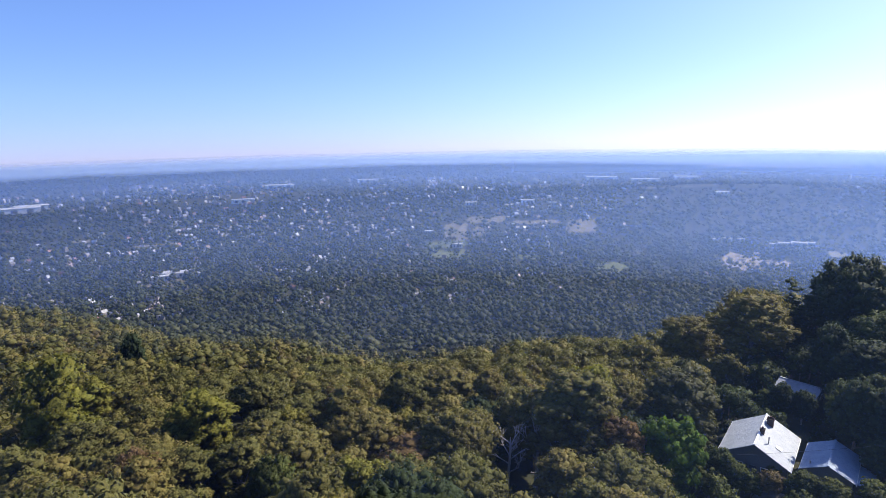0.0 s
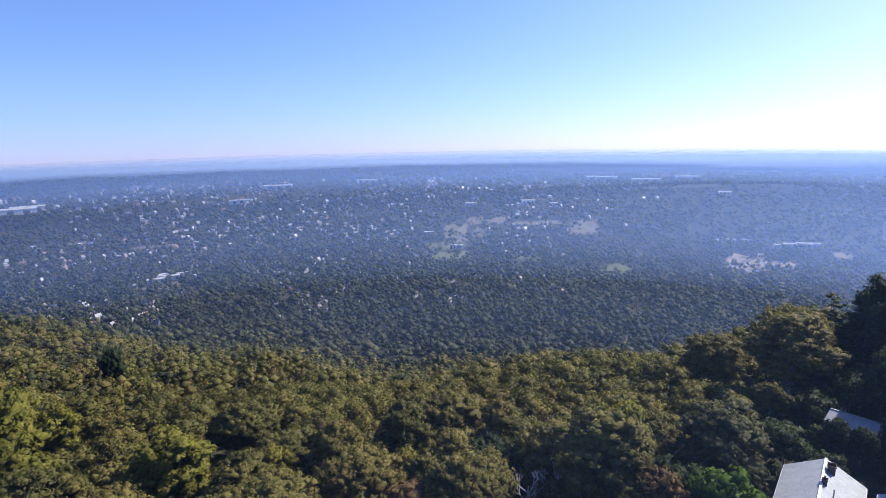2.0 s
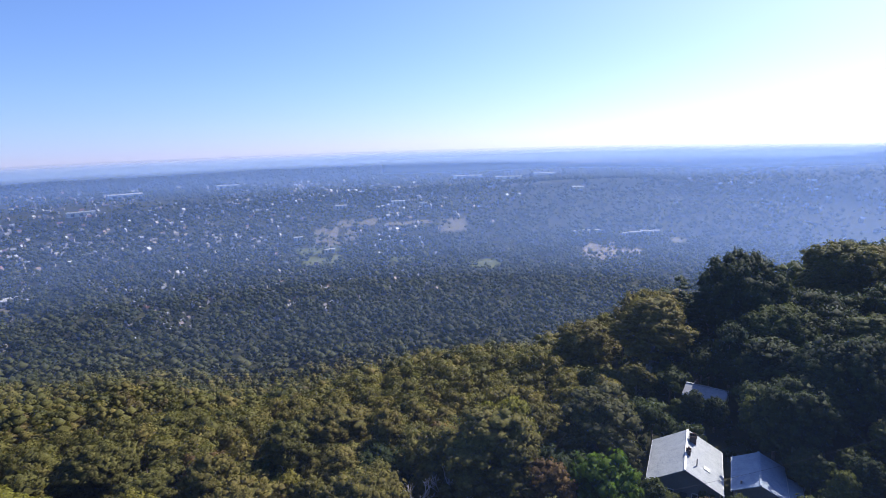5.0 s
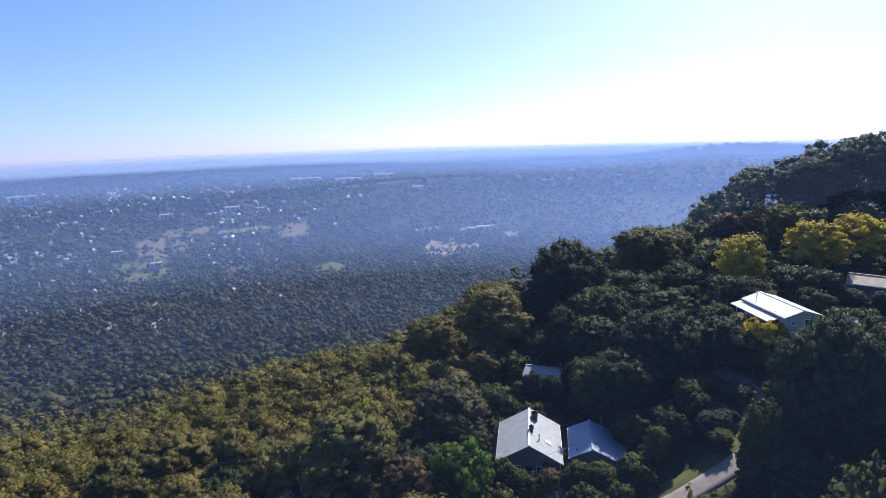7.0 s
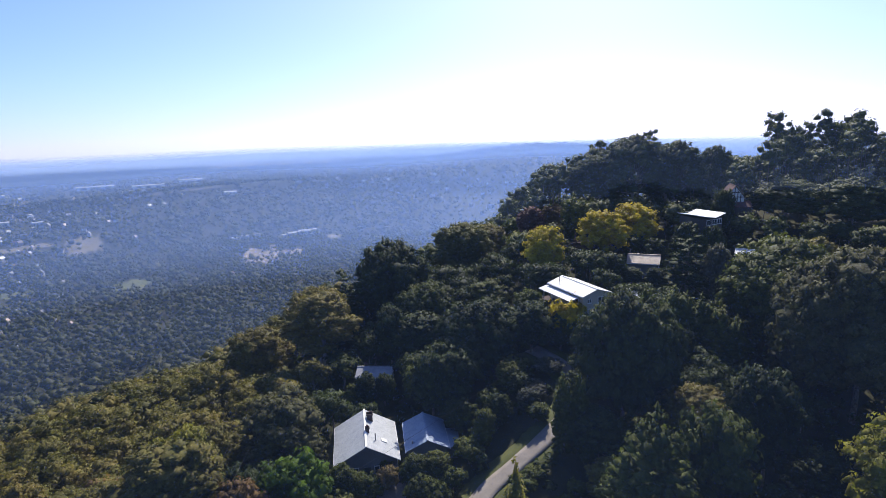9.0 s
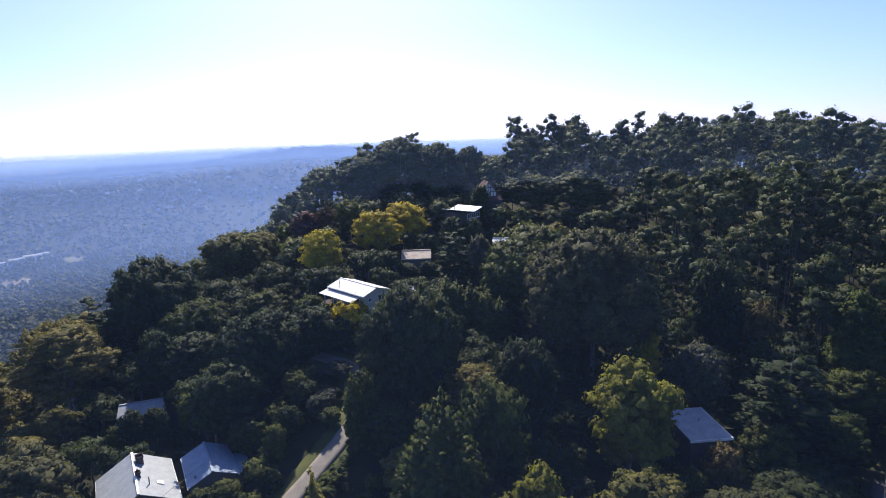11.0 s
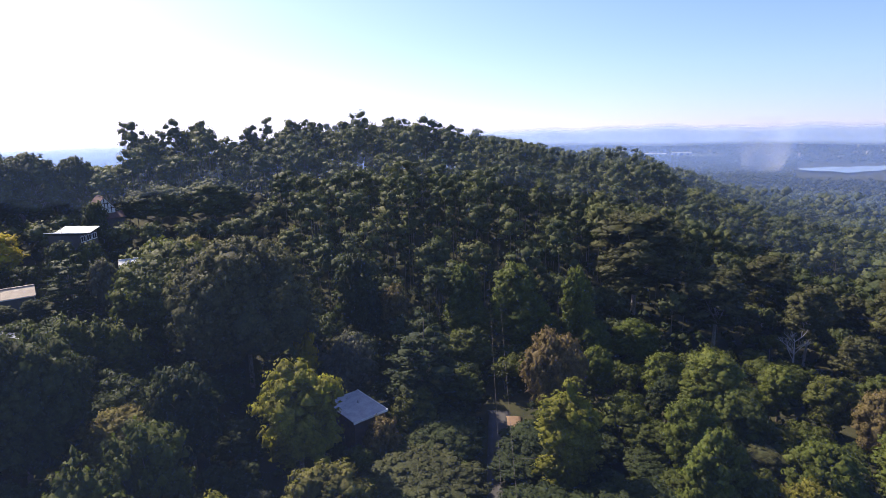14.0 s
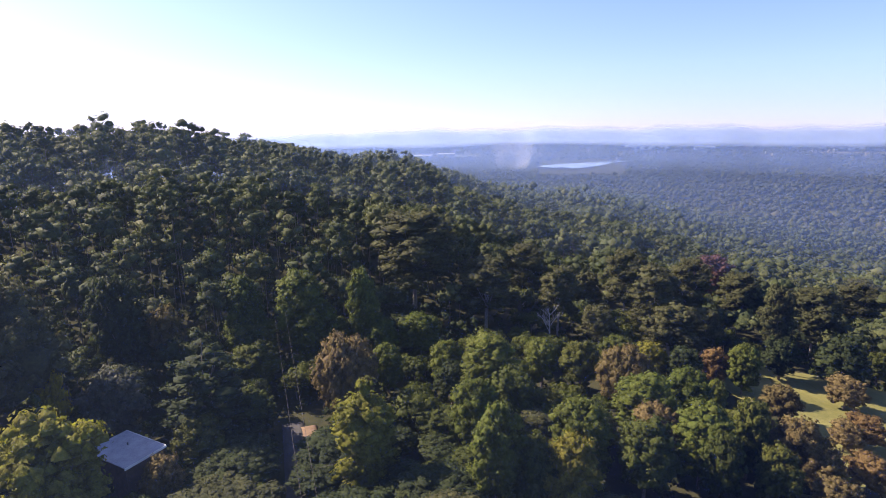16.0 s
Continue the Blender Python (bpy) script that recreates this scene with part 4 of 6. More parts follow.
def mid_forest():
    x, y, b, r = scatter(-52, 176, 138, 470, 7.4)
    ok = clear_of(x, y, 3) & free_of_heroes(x, y, 0.5) & ((r > 172) | ((b > 92) & (b < 135)))
    x, y, b, r = x[ok], y[ok], b[ok], r[ok]
    edge = np.where((b > 92) & (b < 135), 136, 172)
    grow = np.clip((b - 50) / 14, 0, 1) * np.clip((r - edge + 8) / np.where(b > 90, 26, 60), 0, 1) * np.clip((150 - b) / 25, 0, 1)
    ash = (grow > 0.3)
    left = (b < 40)
    rest = ~ash & ~left
    k = ash & (rng.uniform(size=len(x)) < 0.66)
    n = int(k.sum())
    w = rng.uniform(4.0, 6.2, n)
    crest = 4.0 * np.clip((b[k] - 92) / 6, 0, 1) * np.clip((116 - b[k]) / 6, 0, 1)
    hh = cap(x[k], y[k], (13 + 21 * grow[k] + crest) * rng.uniform(0.70, 1.16, n), w)
    # a saddle in the crest: lower trees
    saddle = (b[k] > 68) & (b[k] < 77.5)
    hh = np.where(saddle, np.clip(EYE - r[k] * math.tan(radians(2.9)) - land(x[k], y[k]), 8, hh), hh)
    forest("tall_gum_forest", x[k], y[k], hh, np.minimum(w, 1.5 + 0.3 * hh), LEAF["mountain"], 240, 0.54, 12, 0.38, 1, 0.16, "tall dark mountain gum forest with bare pale trunks", flat=0.80, tuft=(0.28, 0.44), spread=0.66, fray=(0.72, 1.22))
    n = int(ash.sum())
    forest("forest_understorey", x[ash] + 3, y[ash] + 2, cap(x[ash], y[ash], rng.uniform(8, 16, n), np.full(n, 4.0)), rng.uniform(3, 4.5, n), LEAF["dark"], 16, 0.9, 3, 0.15, -1, 0, "dark understorey below the tall gums")
    near = r < 300
    mix = rng.uniform(size=len(x))
    right = rest & (b > 100)
    for k, leaf, lo, hi, wide, lab, per, size, lobes in (
            (left & near & (mix < 0.72), "gum", 11, 19, 4.5, "olive-brown gum forest down the slope", 95, 0.72, 8), (left & near & (mix >= 0.72) & (mix < 0.86), "olive", 10, 17, 4.2, "brownish gum trees among the slope forest", 95, 0.72, 8),
            (left & near & (mix >= 0.86), "grey", 11, 20, 4.6, "grey-green gum trees among the slope forest", 95, 0.72, 8), (left & ~near & (mix < 0.8), "gum", 11, 19, 4.9, "olive-brown gum forest lower on the slope", 48, 1.05, 5),
            (left & ~near & (mix >= 0.8), "grey", 11, 21, 5.0, "grey-green gum trees lower on the slope", 48, 1.05, 5), (right, "mountain", 14, 25, 5.6, "dark green gum forest along the ridge", 90, 0.9, 8),
            (rest & (b <= 100), "green", 11, 17, 4.6, "mixed green forest down the slope", 80, 0.85, 7)):
        n = int(k.sum())
        big = rng.lognormal(0, 0.25, n).clip(0.55, 1.7)
        h = cap(x[k], y[k], rng.uniform(lo, hi, n) * big ** 0.3, wide * big)
        forest("slope_forest", x[k], y[k], h, np.minimum(wide * big, 1.5 + 0.4 * h), LEAF[leaf], per, size, lobes, 0.3, -1, 0.0, lab)


mid_forest()

# open land on the plain: bearings, distances, what it is
FIELDS = [("paddock", PADDOCK, -0.9, 4.2, 1085, 1150, "green paddock"), ("paddock", PADDOCK, -0.6, 4.4, 1000, 1065, "green paddock"), ("dry_field", DRY, 1.5, 3.9, 1160, 1350, "dry tan field"),
          ("dry_field", DRY, 3.8, 7.8, 1310, 1400, "dry tan field"), ("dry_field", DRY, 4.4, 6.0, 1170, 1280, "dry tan field"), ("dry_field", DRY, 14.0, 16.8, 1200, 1330, "dry tan field"),
          ("dry_field", DRY, 8.4, 13.4, 1290, 1330, "dry brown field"), ("paddock", PADDOCK, 8.8, 11.6, 985, 1020, "green paddock strip"), ("paddock", PADDOCK, 17.2, 20.4, 925, 985, "green paddock"),
          ("quarry_floor", SAND, 28.3, 31.7, 990, 1105, "bare sandy quarry"), ("quarry_floor", SAND, 31.7, 33.8, 1035, 1075, "sandy strip beside the quarry"),
          ("dry_field", DRY, 9.0, 17.0, 2200, 2380, "pale field in the distance"), ("dry_field", DRY, 18.4, 27.0, 1745, 1790, "pale field in the distance"), ("dry_field", DRY, 26, 40, 3600, 3900, "pale field in the distance"),
          ("dry_field", DRY, 36.5, 38.2, 1130, 1170, "dry tan field"), ("paddock", PADDOCK, 124, 132, 2900, 3100, "field in the distance"), ("dry_field", DRY, 160, 166, 3300, 3500, "pale field in the distance"),
          ("dry_field", DRY, -27.2, -23.8, 935, 985, "bare school ground"), ("dry_field", DRY, -27.8, -23.8, 1310, 1345, "dry clearing"), ("dry_field", DRY, -32.4, -30.9, 1450, 1490, "dry clearing")]
LAKE = (137.6, 145.8, 2230, 2720)


def open_land(x, y, more=0.0):
    """True where a field or the lake lies."""
    r, b = np.hypot(x - CX, y - CY), np.degrees(np.arctan2(x - CX, y - CY))
    b = np.where(b < -90, b + 360, b)
    hit = np.zeros(len(x), bool)
    for _, _, b0, b1, r0, r1, _ in FIELDS:
        hit |= (b > b0) & (b < b1) & (r > r0 - more) & (r < r1)
    return hit | ((b > LAKE[0]) & (b < LAKE[1]) & (r > LAKE[2] - 260) & (r < LAKE[3]))


def far_forest():
    m = 19000
    r = np.sqrt(rng.uniform(462.0 ** 2, 1150.0 ** 2, m))
    b = rng.uniform(-50, 138, m)
    b = np.where(b > 72, b + 38, b)
    x, y = CX + r * np.sin(np.radians(b)), CY + r * np.cos(np.radians(b))
    k = ~open_land(x, y, 30) | (rng.uniform(size=m) < 0.25)
    x, y, b, r = x[k], y[k], b[k], r[k]
    hill = (b > 85) & (r < 1000)
    slope = ~hill & (r < 470 + 330 * rng.uniform(0, 1, len(r)))
    for k, leaf, lo, hi, nm, lab in ((hill, "mountain", 18, 31, "ridge_forest", "dark green forest along the falling ridge"), (slope, "grey", 10, 20, "lower_slope_forest", "grey-olive gum forest at the mountain's foot"),
                                     (~hill & ~slope, "plain", 7, 20, "foothill_forest", "grey-green foothill forest")):
        n = int(k.sum())
        big = rng.lognormal(0, 0.28, n).clip(0.55, 1.7)
        forest(nm, x[k], y[k], rng.uniform(lo, hi, n) * big ** 0.5, 8.0 * big, LEAF[leaf], 8, 2.5, 3, 0.3, -1, 0, lab, flat=0.8)
    # the dense valley forest beyond the ridge
    m = 21000
    r = np.sqrt(rng.uniform(1000.0 ** 2, 2750.0 ** 2, m))
    b = rng.uniform(110, 177, m)
    x, y = CX + r * np.sin(np.radians(b)), CY + r * np.cos(np.radians(b))
    k = ~open_land(x, y, 10)
    x, y, r = x[k], y[k], r[k]
    n = len(x)
    big = rng.lognormal(0, 0.26, n).clip(0.55, 1.7)
    forest("valley_forest", x, y, rng.uniform(15, 24, n) * big ** 0.4, 8.6 * big, LEAF["plain"], 3, 3.2, 1, 0.4, -1, 0, "grey-green forest filling the valley", flat=0.75)
    # the plain: places thin out with distance, clumps grow
    m = 46000
    u = rng.uniform(size=m)
    r = 1140 * (4850 / 1140) ** u
    b = rng.uniform(-50, 128, m)
    b = np.radians(np.where(b > 66, b + 48, b))
    x, y = CX + r * np.sin(b), CY + r * np.cos(b)
    gap = np.sin(x / 190 + 2 * np.sin(y / 240)) + np.sin(y / 150 + 2 * np.sin(x / 310)) + rng.normal(0, 0.5, m)
    k = (gap > -1.3) & (~open_land(x, y, 45) | ((rng.uniform(size=m) < 0.32) & (np.hypot(x, y) < 2000)))
    x, y, r = x[k], y[k], r[k]
    s = (r / 1150) ** 0.6
    n = len(x)
    forest("plain_forest", x, y, rng.uniform(6, 14, n) * s ** 0.5, 6.2 * rng.lognormal(0, 0.32, n).clip(0.5, 2) * s, LEAF["plain"], 3, 3.6 * np.repeat(s, 3), 1, 0.35, -1, 0, "grey-green woods over the plain", flat=0.7)


far_forest()


def field(name, mat, b0, b1, r0, r1, label):
    """A sheet of open land with an uneven edge, close over the ground."""
    nb, nr = 14, 8
    v, q = [], []
    for j in range(nr):
        for i in range(nb):
            edge = 1 if i in (0, nb - 1) or j in (0, nr - 1) else 0
            u, v2 = 2 * i / (nb - 1) - 1, 2 * j / (nr - 1) - 1
            u, v2 = u * math.sqrt(1 - 0.25 * v2 * v2), v2 * math.sqrt(1 - 0.25 * u * u)
            b = b0 + (b1 - b0) * (0.5 + 0.5 * u + edge * rng.uniform(-0.09, 0.09))
            r = r0 + (r1 - r0) * (0.5 + 0.5 * v2 + edge * rng.uniform(-0.22, 0.22))
            x, y, z = spot(b, r)
            v.append((x, y, z + 0.9))
    for j in range(nr - 1):
        for i in range(nb - 1):
            q += [j * nb + i, j * nb + i + 1, (j + 1) * nb + i + 1, (j + 1) * nb + i]
    ob = new(name, mesh_from(name, v, np.full(len(q) // 4, 4), q, [mat], True))
    return tagged(ob, label + " among the trees of the plain", "field", kind="structure")


for f in FIELDS:
    field(*f)

WATER = Nodes("water")
WATER.bump(WATER.noise(0.05, 3.0), 0.05, 0.2)
WATER = WATER.done((0.16, 0.20, 0.25), 0.12, 1.0)


def lake():
    b0, b1, r0, r1 = LAKE
    near, far = [], []
    for i in range(29):
        u = i / 28
        b = b0 + (b1 - b0) * u
        w = math.sin(math.pi * u) ** 0.6
        mid = r0 + (r1 - r0) * (0.25 + 0.6 * u ** 2)
        wob = 25 * math.sin(9 * u) + 16 * math.sin(23 * u + 1)
        near.append((mid - 95 * w + wob, b))
        far.append((mid + 120 * w + wob * 0.6, b))
    bm = bmesh.new()
    rows = []
    for line in (near, far):
        rows.append([bm.verts.new((CX + r * math.sin(radians(b)), CY + r * math.cos(radians(b)), EYE - 214.0)) for r, b in line])
    for i in range(28):
        bm.faces.new((rows[0][i], rows[0][i + 1], rows[1][i + 1], rows[1][i]))
    me = bpy.data.meshes.new("water")
    bmesh.ops.recalc_face_normals(bm, faces=bm.faces)
    bm.to_mesh(me)
    me.materials.append(WATER)
    tagged(new("water", me), "long pale reservoir lying in the forest", "water", kind="structure")


lake()


# ---- haze: tinted see-through veils stand in for lit air, each thickening with height over the land behind it ----
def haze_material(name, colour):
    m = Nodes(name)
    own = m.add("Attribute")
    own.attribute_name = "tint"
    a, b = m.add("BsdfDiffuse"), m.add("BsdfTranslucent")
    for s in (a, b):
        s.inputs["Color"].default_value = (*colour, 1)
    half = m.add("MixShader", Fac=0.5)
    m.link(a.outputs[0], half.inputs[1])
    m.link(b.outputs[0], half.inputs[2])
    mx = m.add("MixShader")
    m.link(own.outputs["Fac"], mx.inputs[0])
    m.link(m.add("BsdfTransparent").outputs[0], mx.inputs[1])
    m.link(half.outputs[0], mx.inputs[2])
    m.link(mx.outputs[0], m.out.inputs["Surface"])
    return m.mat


# scattered blue light painted as the veils' own colour, paler for the horizon
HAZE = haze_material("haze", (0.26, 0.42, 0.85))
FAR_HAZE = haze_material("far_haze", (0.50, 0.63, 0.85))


def veil(radius, after, share):
    seg, rows = 240, 12
    a = 2 * np.pi * np.arange(seg) / seg
    x, y = CX + radius * np.sin(a), CY + radius * np.cos(a)
    turn = np.degrees(a)
    # the haze thins out over the rim of the land
    rim = np.degrees(np.arctan2(EYE - land(CX + 4900 * np.sin(a), CY + 4900 * np.cos(a)), 4900))
    top = EYE - radius * np.tan(np.radians(rim - 0.75 if radius > 600 else rim * 0 - 4.0))
    level = EYE - radius * np.tan(np.radians(rim - 0.02 if radius > 600 else rim * 0 - 1.0))
    # each veil leans inwards, its foot further out
    lean = (2.2 if radius > 1000 else 1.2 if radius > 200 else 1.0 if radius > 100 else 0.15) * np.maximum(top - land(x, y), 1)
    z0 = land(CX + (radius + lean) * np.sin(a), CY + (radius + lean) * np.cos(a)) + 4
    # middle veils: sunward glow put in as density, thinner over the valley; near ones thicker there
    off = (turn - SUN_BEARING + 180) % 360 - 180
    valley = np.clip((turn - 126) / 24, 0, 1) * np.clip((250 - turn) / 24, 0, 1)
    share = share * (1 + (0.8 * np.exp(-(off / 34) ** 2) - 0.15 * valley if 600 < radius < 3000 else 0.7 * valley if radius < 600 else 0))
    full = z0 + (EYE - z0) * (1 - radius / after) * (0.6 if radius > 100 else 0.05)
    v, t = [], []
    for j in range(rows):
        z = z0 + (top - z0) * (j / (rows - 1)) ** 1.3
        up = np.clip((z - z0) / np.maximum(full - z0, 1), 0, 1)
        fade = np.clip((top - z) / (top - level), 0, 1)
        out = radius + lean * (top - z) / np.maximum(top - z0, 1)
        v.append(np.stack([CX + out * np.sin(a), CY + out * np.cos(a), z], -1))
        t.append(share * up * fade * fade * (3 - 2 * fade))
    q = []
    for j in range(rows - 1):
        for k in range(seg):
            n = (k + 1) % seg
            q += [j * seg + k, j * seg + n, (j + 1) * seg + n, (j + 1) * seg + k]
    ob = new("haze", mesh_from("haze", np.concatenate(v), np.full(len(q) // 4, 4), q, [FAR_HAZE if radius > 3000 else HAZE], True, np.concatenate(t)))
    return tagged(ob, "thin see-through veil painted blue as haze in the air", "haze", kind="structure")


# the nearest veils also lift and blue the slope's dark shade
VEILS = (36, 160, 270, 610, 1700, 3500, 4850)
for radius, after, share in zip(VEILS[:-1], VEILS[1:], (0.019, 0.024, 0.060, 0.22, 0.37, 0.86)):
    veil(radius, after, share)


# ---- roads ----
def ribbon(name, pts, half, mat, lift, label, category, jitter=0.0, kind="structure"):
    """A strip along pts that follows the ground; pts are smoothed."""
    P = [Vector(p[:2]) for p in pts]
    line = []
    for i in range(len(P) - 1):
        p0, p1, p2, p3 = P[max(i - 1, 0)], P[i], P[i + 1], P[min(i + 2, len(P) - 1)]
        for s in range(8):
            t = s / 8
            line.append(0.5 * ((2 * p1) + (p2 - p0) * t + (2 * p0 - 5 * p1 + 4 * p2 - p3) * t * t + (3 * p1 - p0 - 3 * p2 + p3) * t ** 3))
    line.append(P[-1])
    v, q = [], []
    for i, p in enumerate(line):
        d = (line[min(i + 1, len(line) - 1)] - line[max(i - 1, 0)]).normalized()
        n = Vector((-d.y, d.x))
        zc = float(land(p.x, p.y))
        for k, (o, dz) in enumerate(((-1, -0.9), (-0.99, 0), (-0.5, 0.05), (0, 0.08), (0.5, 0.05), (0.99, 0), (1, -0.9))):
            w = half * o * (1 + jitter * random.uniform(-1, 1))
            e = p + n * w
            v.append((e.x, e.y, max(zc, float(land(e.x, e.y))) + lift + dz))
    m = 7
    for i in range(len(line) - 1):
        for k in range(m - 1):
            q += [i * m + k, (i + 1) * m + k, (i + 1) * m + k + 1, i * m + k + 1]
    me = mesh_from(name, v, np.full(len(q) // 4, 4), q, [mat], True)
    return tagged(new(name, me), label, category, kind=kind)


ribbon("verge", ROAD_UP, 3.9, VERGE, 0.10, "green grass verge along the mountain road", "grass", 0.08)
ribbon("road", ROAD_UP, 1.6, GRAVEL, 0.35, "pale worn bitumen road climbing between trees", "road", 0.02)
ribbon("road", ROAD_LANE, 2.1, ASPHALT, 0.25, "narrow shaded bitumen lane between tall trees", "road", 0.02)
LITTER = plain_material("leaf_litter", [(0.3, (0.12, 0.075, 0.045)), (0.7, (0.25, 0.17, 0.12))], 0.8, relief=0.8)
ribbon("verge", [spot(113.6, 84), spot(113.4, 95), spot(113.2, 106)], 1.5, LITTER, 0.3, "brown fallen leaves along the lane's edge", "leaf litter", 0.2)
ribbon("driveway", DRIVE, 2.3, GRAVEL, 0.25, "pale gravel driveway before the white-roofed house", "driveway", 0.05)
ribbon("track", TRACK, 1.1, GRAVEL, 0.25, "narrow dirt track down through the trees", "track", 0.15)


def lawn(name, places, label):
    """A mown sheet over rounded patches of ground."""
    for x, y, r in places:
        v, q = [(x, y, float(land(x, y)) + 0.35)], []
        seg, rings = 28, 5
        for j in range(1, rings + 1):
            for k in range(seg):
                a = 2 * math.pi * k / seg
                w = r * j / rings * (1 + 0.10 * math.sin(3 * a + x) + 0.06 * math.sin(7 * a))
                px, py = x + w * math.cos(a), y + w * math.sin(a)
                v.append((px, py, float(land(px, py)) + (0.35 if j < rings else -0.3)))
        f = []
        n3 = []
        for k in range(seg):
            f += [0, 1 + k, 1 + (k + 1) % seg]
            n3.append(3)
        for j in range(rings - 1):
            for k in range(seg):
                a, b2 = 1 + j * seg, 1 + (j + 1) * seg
                f += [a + k, b2 + k, b2 + (k + 1) % seg, a + (k + 1) % seg]
                n3.append(4)
        tagged(new(name, mesh_from(name, v, np.array(n3), f, [LAWN], True)), label, "lawn", kind="structure")


lawn("lawn", [(*spot(162, 148)[:2], 19), (*spot(168, 150)[:2], 19), (*spot(169, 124)[:2], 17), (*spot(176, 116)[:2], 18)], "sunlit mown lawn with yellowing grass")
lawn("lawn", [(*spot(164, 91)[:2], 9), (*spot(171.5, 95)[:2], 11)], "bright green lawn in dappled shade")
lawn("lawn", [(*spot(149, 240)[:2], 11)], "small sunlit grass clearing in the forest")


# ---- houses ----
def iron(name, a, b):
    """Painted corrugated iron: fine ribs, streaks of dirt."""
    m = Nodes(name)
    tc = m.add("TexCoord")
    wave = m.add("TexWave", Scale=4.1, Distortion=0.0)
    wave.bands_direction = "Y"
    m.link(tc.outputs["Object"], wave.inputs["Vector"])
    st = m.noise(0.9, 6.0, 0.6, tc.outputs["Object"])
    fine = m.noise(7.0, 4.0, 0.6, tc.outputs["Object"])
    col = m.ramp(m.math("ADD", m.math("MULTIPLY", st, 0.7), m.math("MULTIPLY", fine, 0.3)), [(0.32, a), (0.62, b)])
    m.bump(wave.outputs["Fac"], 0.4, 0.03)
    return m.done(col, 0.45, 0.4)


WHITE_IRON = iron("white_iron", (0.44, 0.46, 0.48), (0.62, 0.63, 0.64))
DULL_IRON = iron("dull_white_iron", (0.26, 0.285, 0.315), (0.38, 0.40, 0.425))
BLUE_IRON = iron("blue_grey_iron", (0.17, 0.22, 0.31), (0.28, 0.34, 0.43))
# colour lowered to carry the shade lying over the shed roof
GREY_IRON = iron("grey_iron", (0.20, 0.21, 0.24), (0.34, 0.35, 0.38))
# the grey iron again, darker: tree shade put into the roof colour
SHADED_IRON = iron("shaded_grey_iron", (0.15, 0.16, 0.19), (0.26, 0.27, 0.31))
BROWN_ROOF = iron("brown_roof", (0.24, 0.17, 0.13), (0.36, 0.27, 0.21))
CREAM = plain_material("cream_boards", [(0.3, (0.42, 0.37, 0.29)), (0.7, (0.52, 0.47, 0.38))], 0.5)
GREY_WALL = plain_material("grey_stucco", [(0.3, (0.11, 0.108, 0.106)), (0.7, (0.17, 0.165, 0.16))], 0.5)
DARK_WALL = plain_material("dark_boards", [(0.3, (0.05, 0.045, 0.045)), (0.7, (0.09, 0.08, 0.075))], 0.5)
BRICK = plain_material("chimney_brick", [(0.3, (0.07, 0.05, 0.045)), (0.7, (0.13, 0.09, 0.08))], 1.2)
WHITE_PAINT = plain_material("white_paint", [(0.3, (0.70, 0.69, 0.66)), (0.7, (0.8, 0.79, 0.77))], 0.5, 0.5)
BEAM = plain_material("dark_beam", [(0.3, (0.045, 0.03, 0.028)), (0.7, (0.08, 0.055, 0.05))], 0.8)
RED_TILE = plain_material("red_roof_tile", [(0.3, (0.08, 0.045, 0.042)), (0.7, (0.14, 0.075, 0.065))], 0.8)
GLASS = Nodes("window_glass").done((0.03, 0.035, 0.045), 0.08, 0.6)
METAL = plain_material("dull_metal", [(0.3, (0.2, 0.2, 0.21)), (0.7, (0.33, 0.33, 0.34))], 2.0, 0.4, metal=0.7)


def box(bm, x0, y0, z0, x1, y1, z1):
    v = [bm.verts.new(p) for p in ((x0, y0, z0), (x1, y0, z0), (x1, y1, z0), (x0, y1, z0), (x0, y0, z1), (x1, y0, z1), (x1, y1, z1), (x0, y1, z1))]
    for f in ((0, 3, 2, 1), (4, 5, 6, 7), (0, 1, 5, 4), (1, 2, 6, 5), (2, 3, 7, 6), (3, 0, 4, 7)):
        bm.faces.new([v[i] for i in f])


def boxes(name, dims, mat, parent, label=""):
    bm = bmesh.new()
    for d in dims:
        box(bm, *d)
    return part(name, bm, mat, parent, label)


def slab(name, corners, thick, mat, parent, label=""):
    """A sheet with thickness over four corners, as a roof plane."""
    bm = bmesh.new()
    a = [bm.verts.new(p) for p in corners]
    b = [bm.verts.new((p[0], p[1], p[2] - thick)) for p in corners]
    bm.faces.new(a)
    bm.faces.new(b[::-1])
    for i in range(len(a)):
        bm.faces.new((a[i], b[i], b[(i + 1) % len(a)], a[(i + 1) % len(a)]))
    bmesh.ops.recalc_face_normals(bm, faces=bm.faces)
    return part(name, bm, mat, parent, label)


def gable_walls(parent, w, d, h, rise, mat, foot=-4.0):
    """Four walls, the two ends rising to the ridge (which runs along y)."""
    for y in (-d / 2, d / 2):
        bm = bmesh.new()
        t = 0.2 if y < 0 else -0.2
        prof = [(-w / 2, foot), (w / 2, foot), (w / 2, h), (0, h + rise), (-w / 2, h)]
        a = [bm.verts.new((x, y, z)) for x, z in prof]
        b = [bm.verts.new((x, y + t, z)) for x, z in prof]
        bm.faces.new(a)
        bm.faces.new(b[::-1])
        for i in range(5):
            bm.faces.new((a[i], b[i], b[(i + 1) % 5], a[(i + 1) % 5]))
        bmesh.ops.recalc_face_normals(bm, faces=bm.faces)
        part("wall", bm, mat, parent)
    for x in (-w / 2, w / 2 - 0.2):
        boxes("wall", [(x, -d / 2 + 0.2, foot, x + 0.2, d / 2 - 0.2, h - 0.05)], mat, parent)


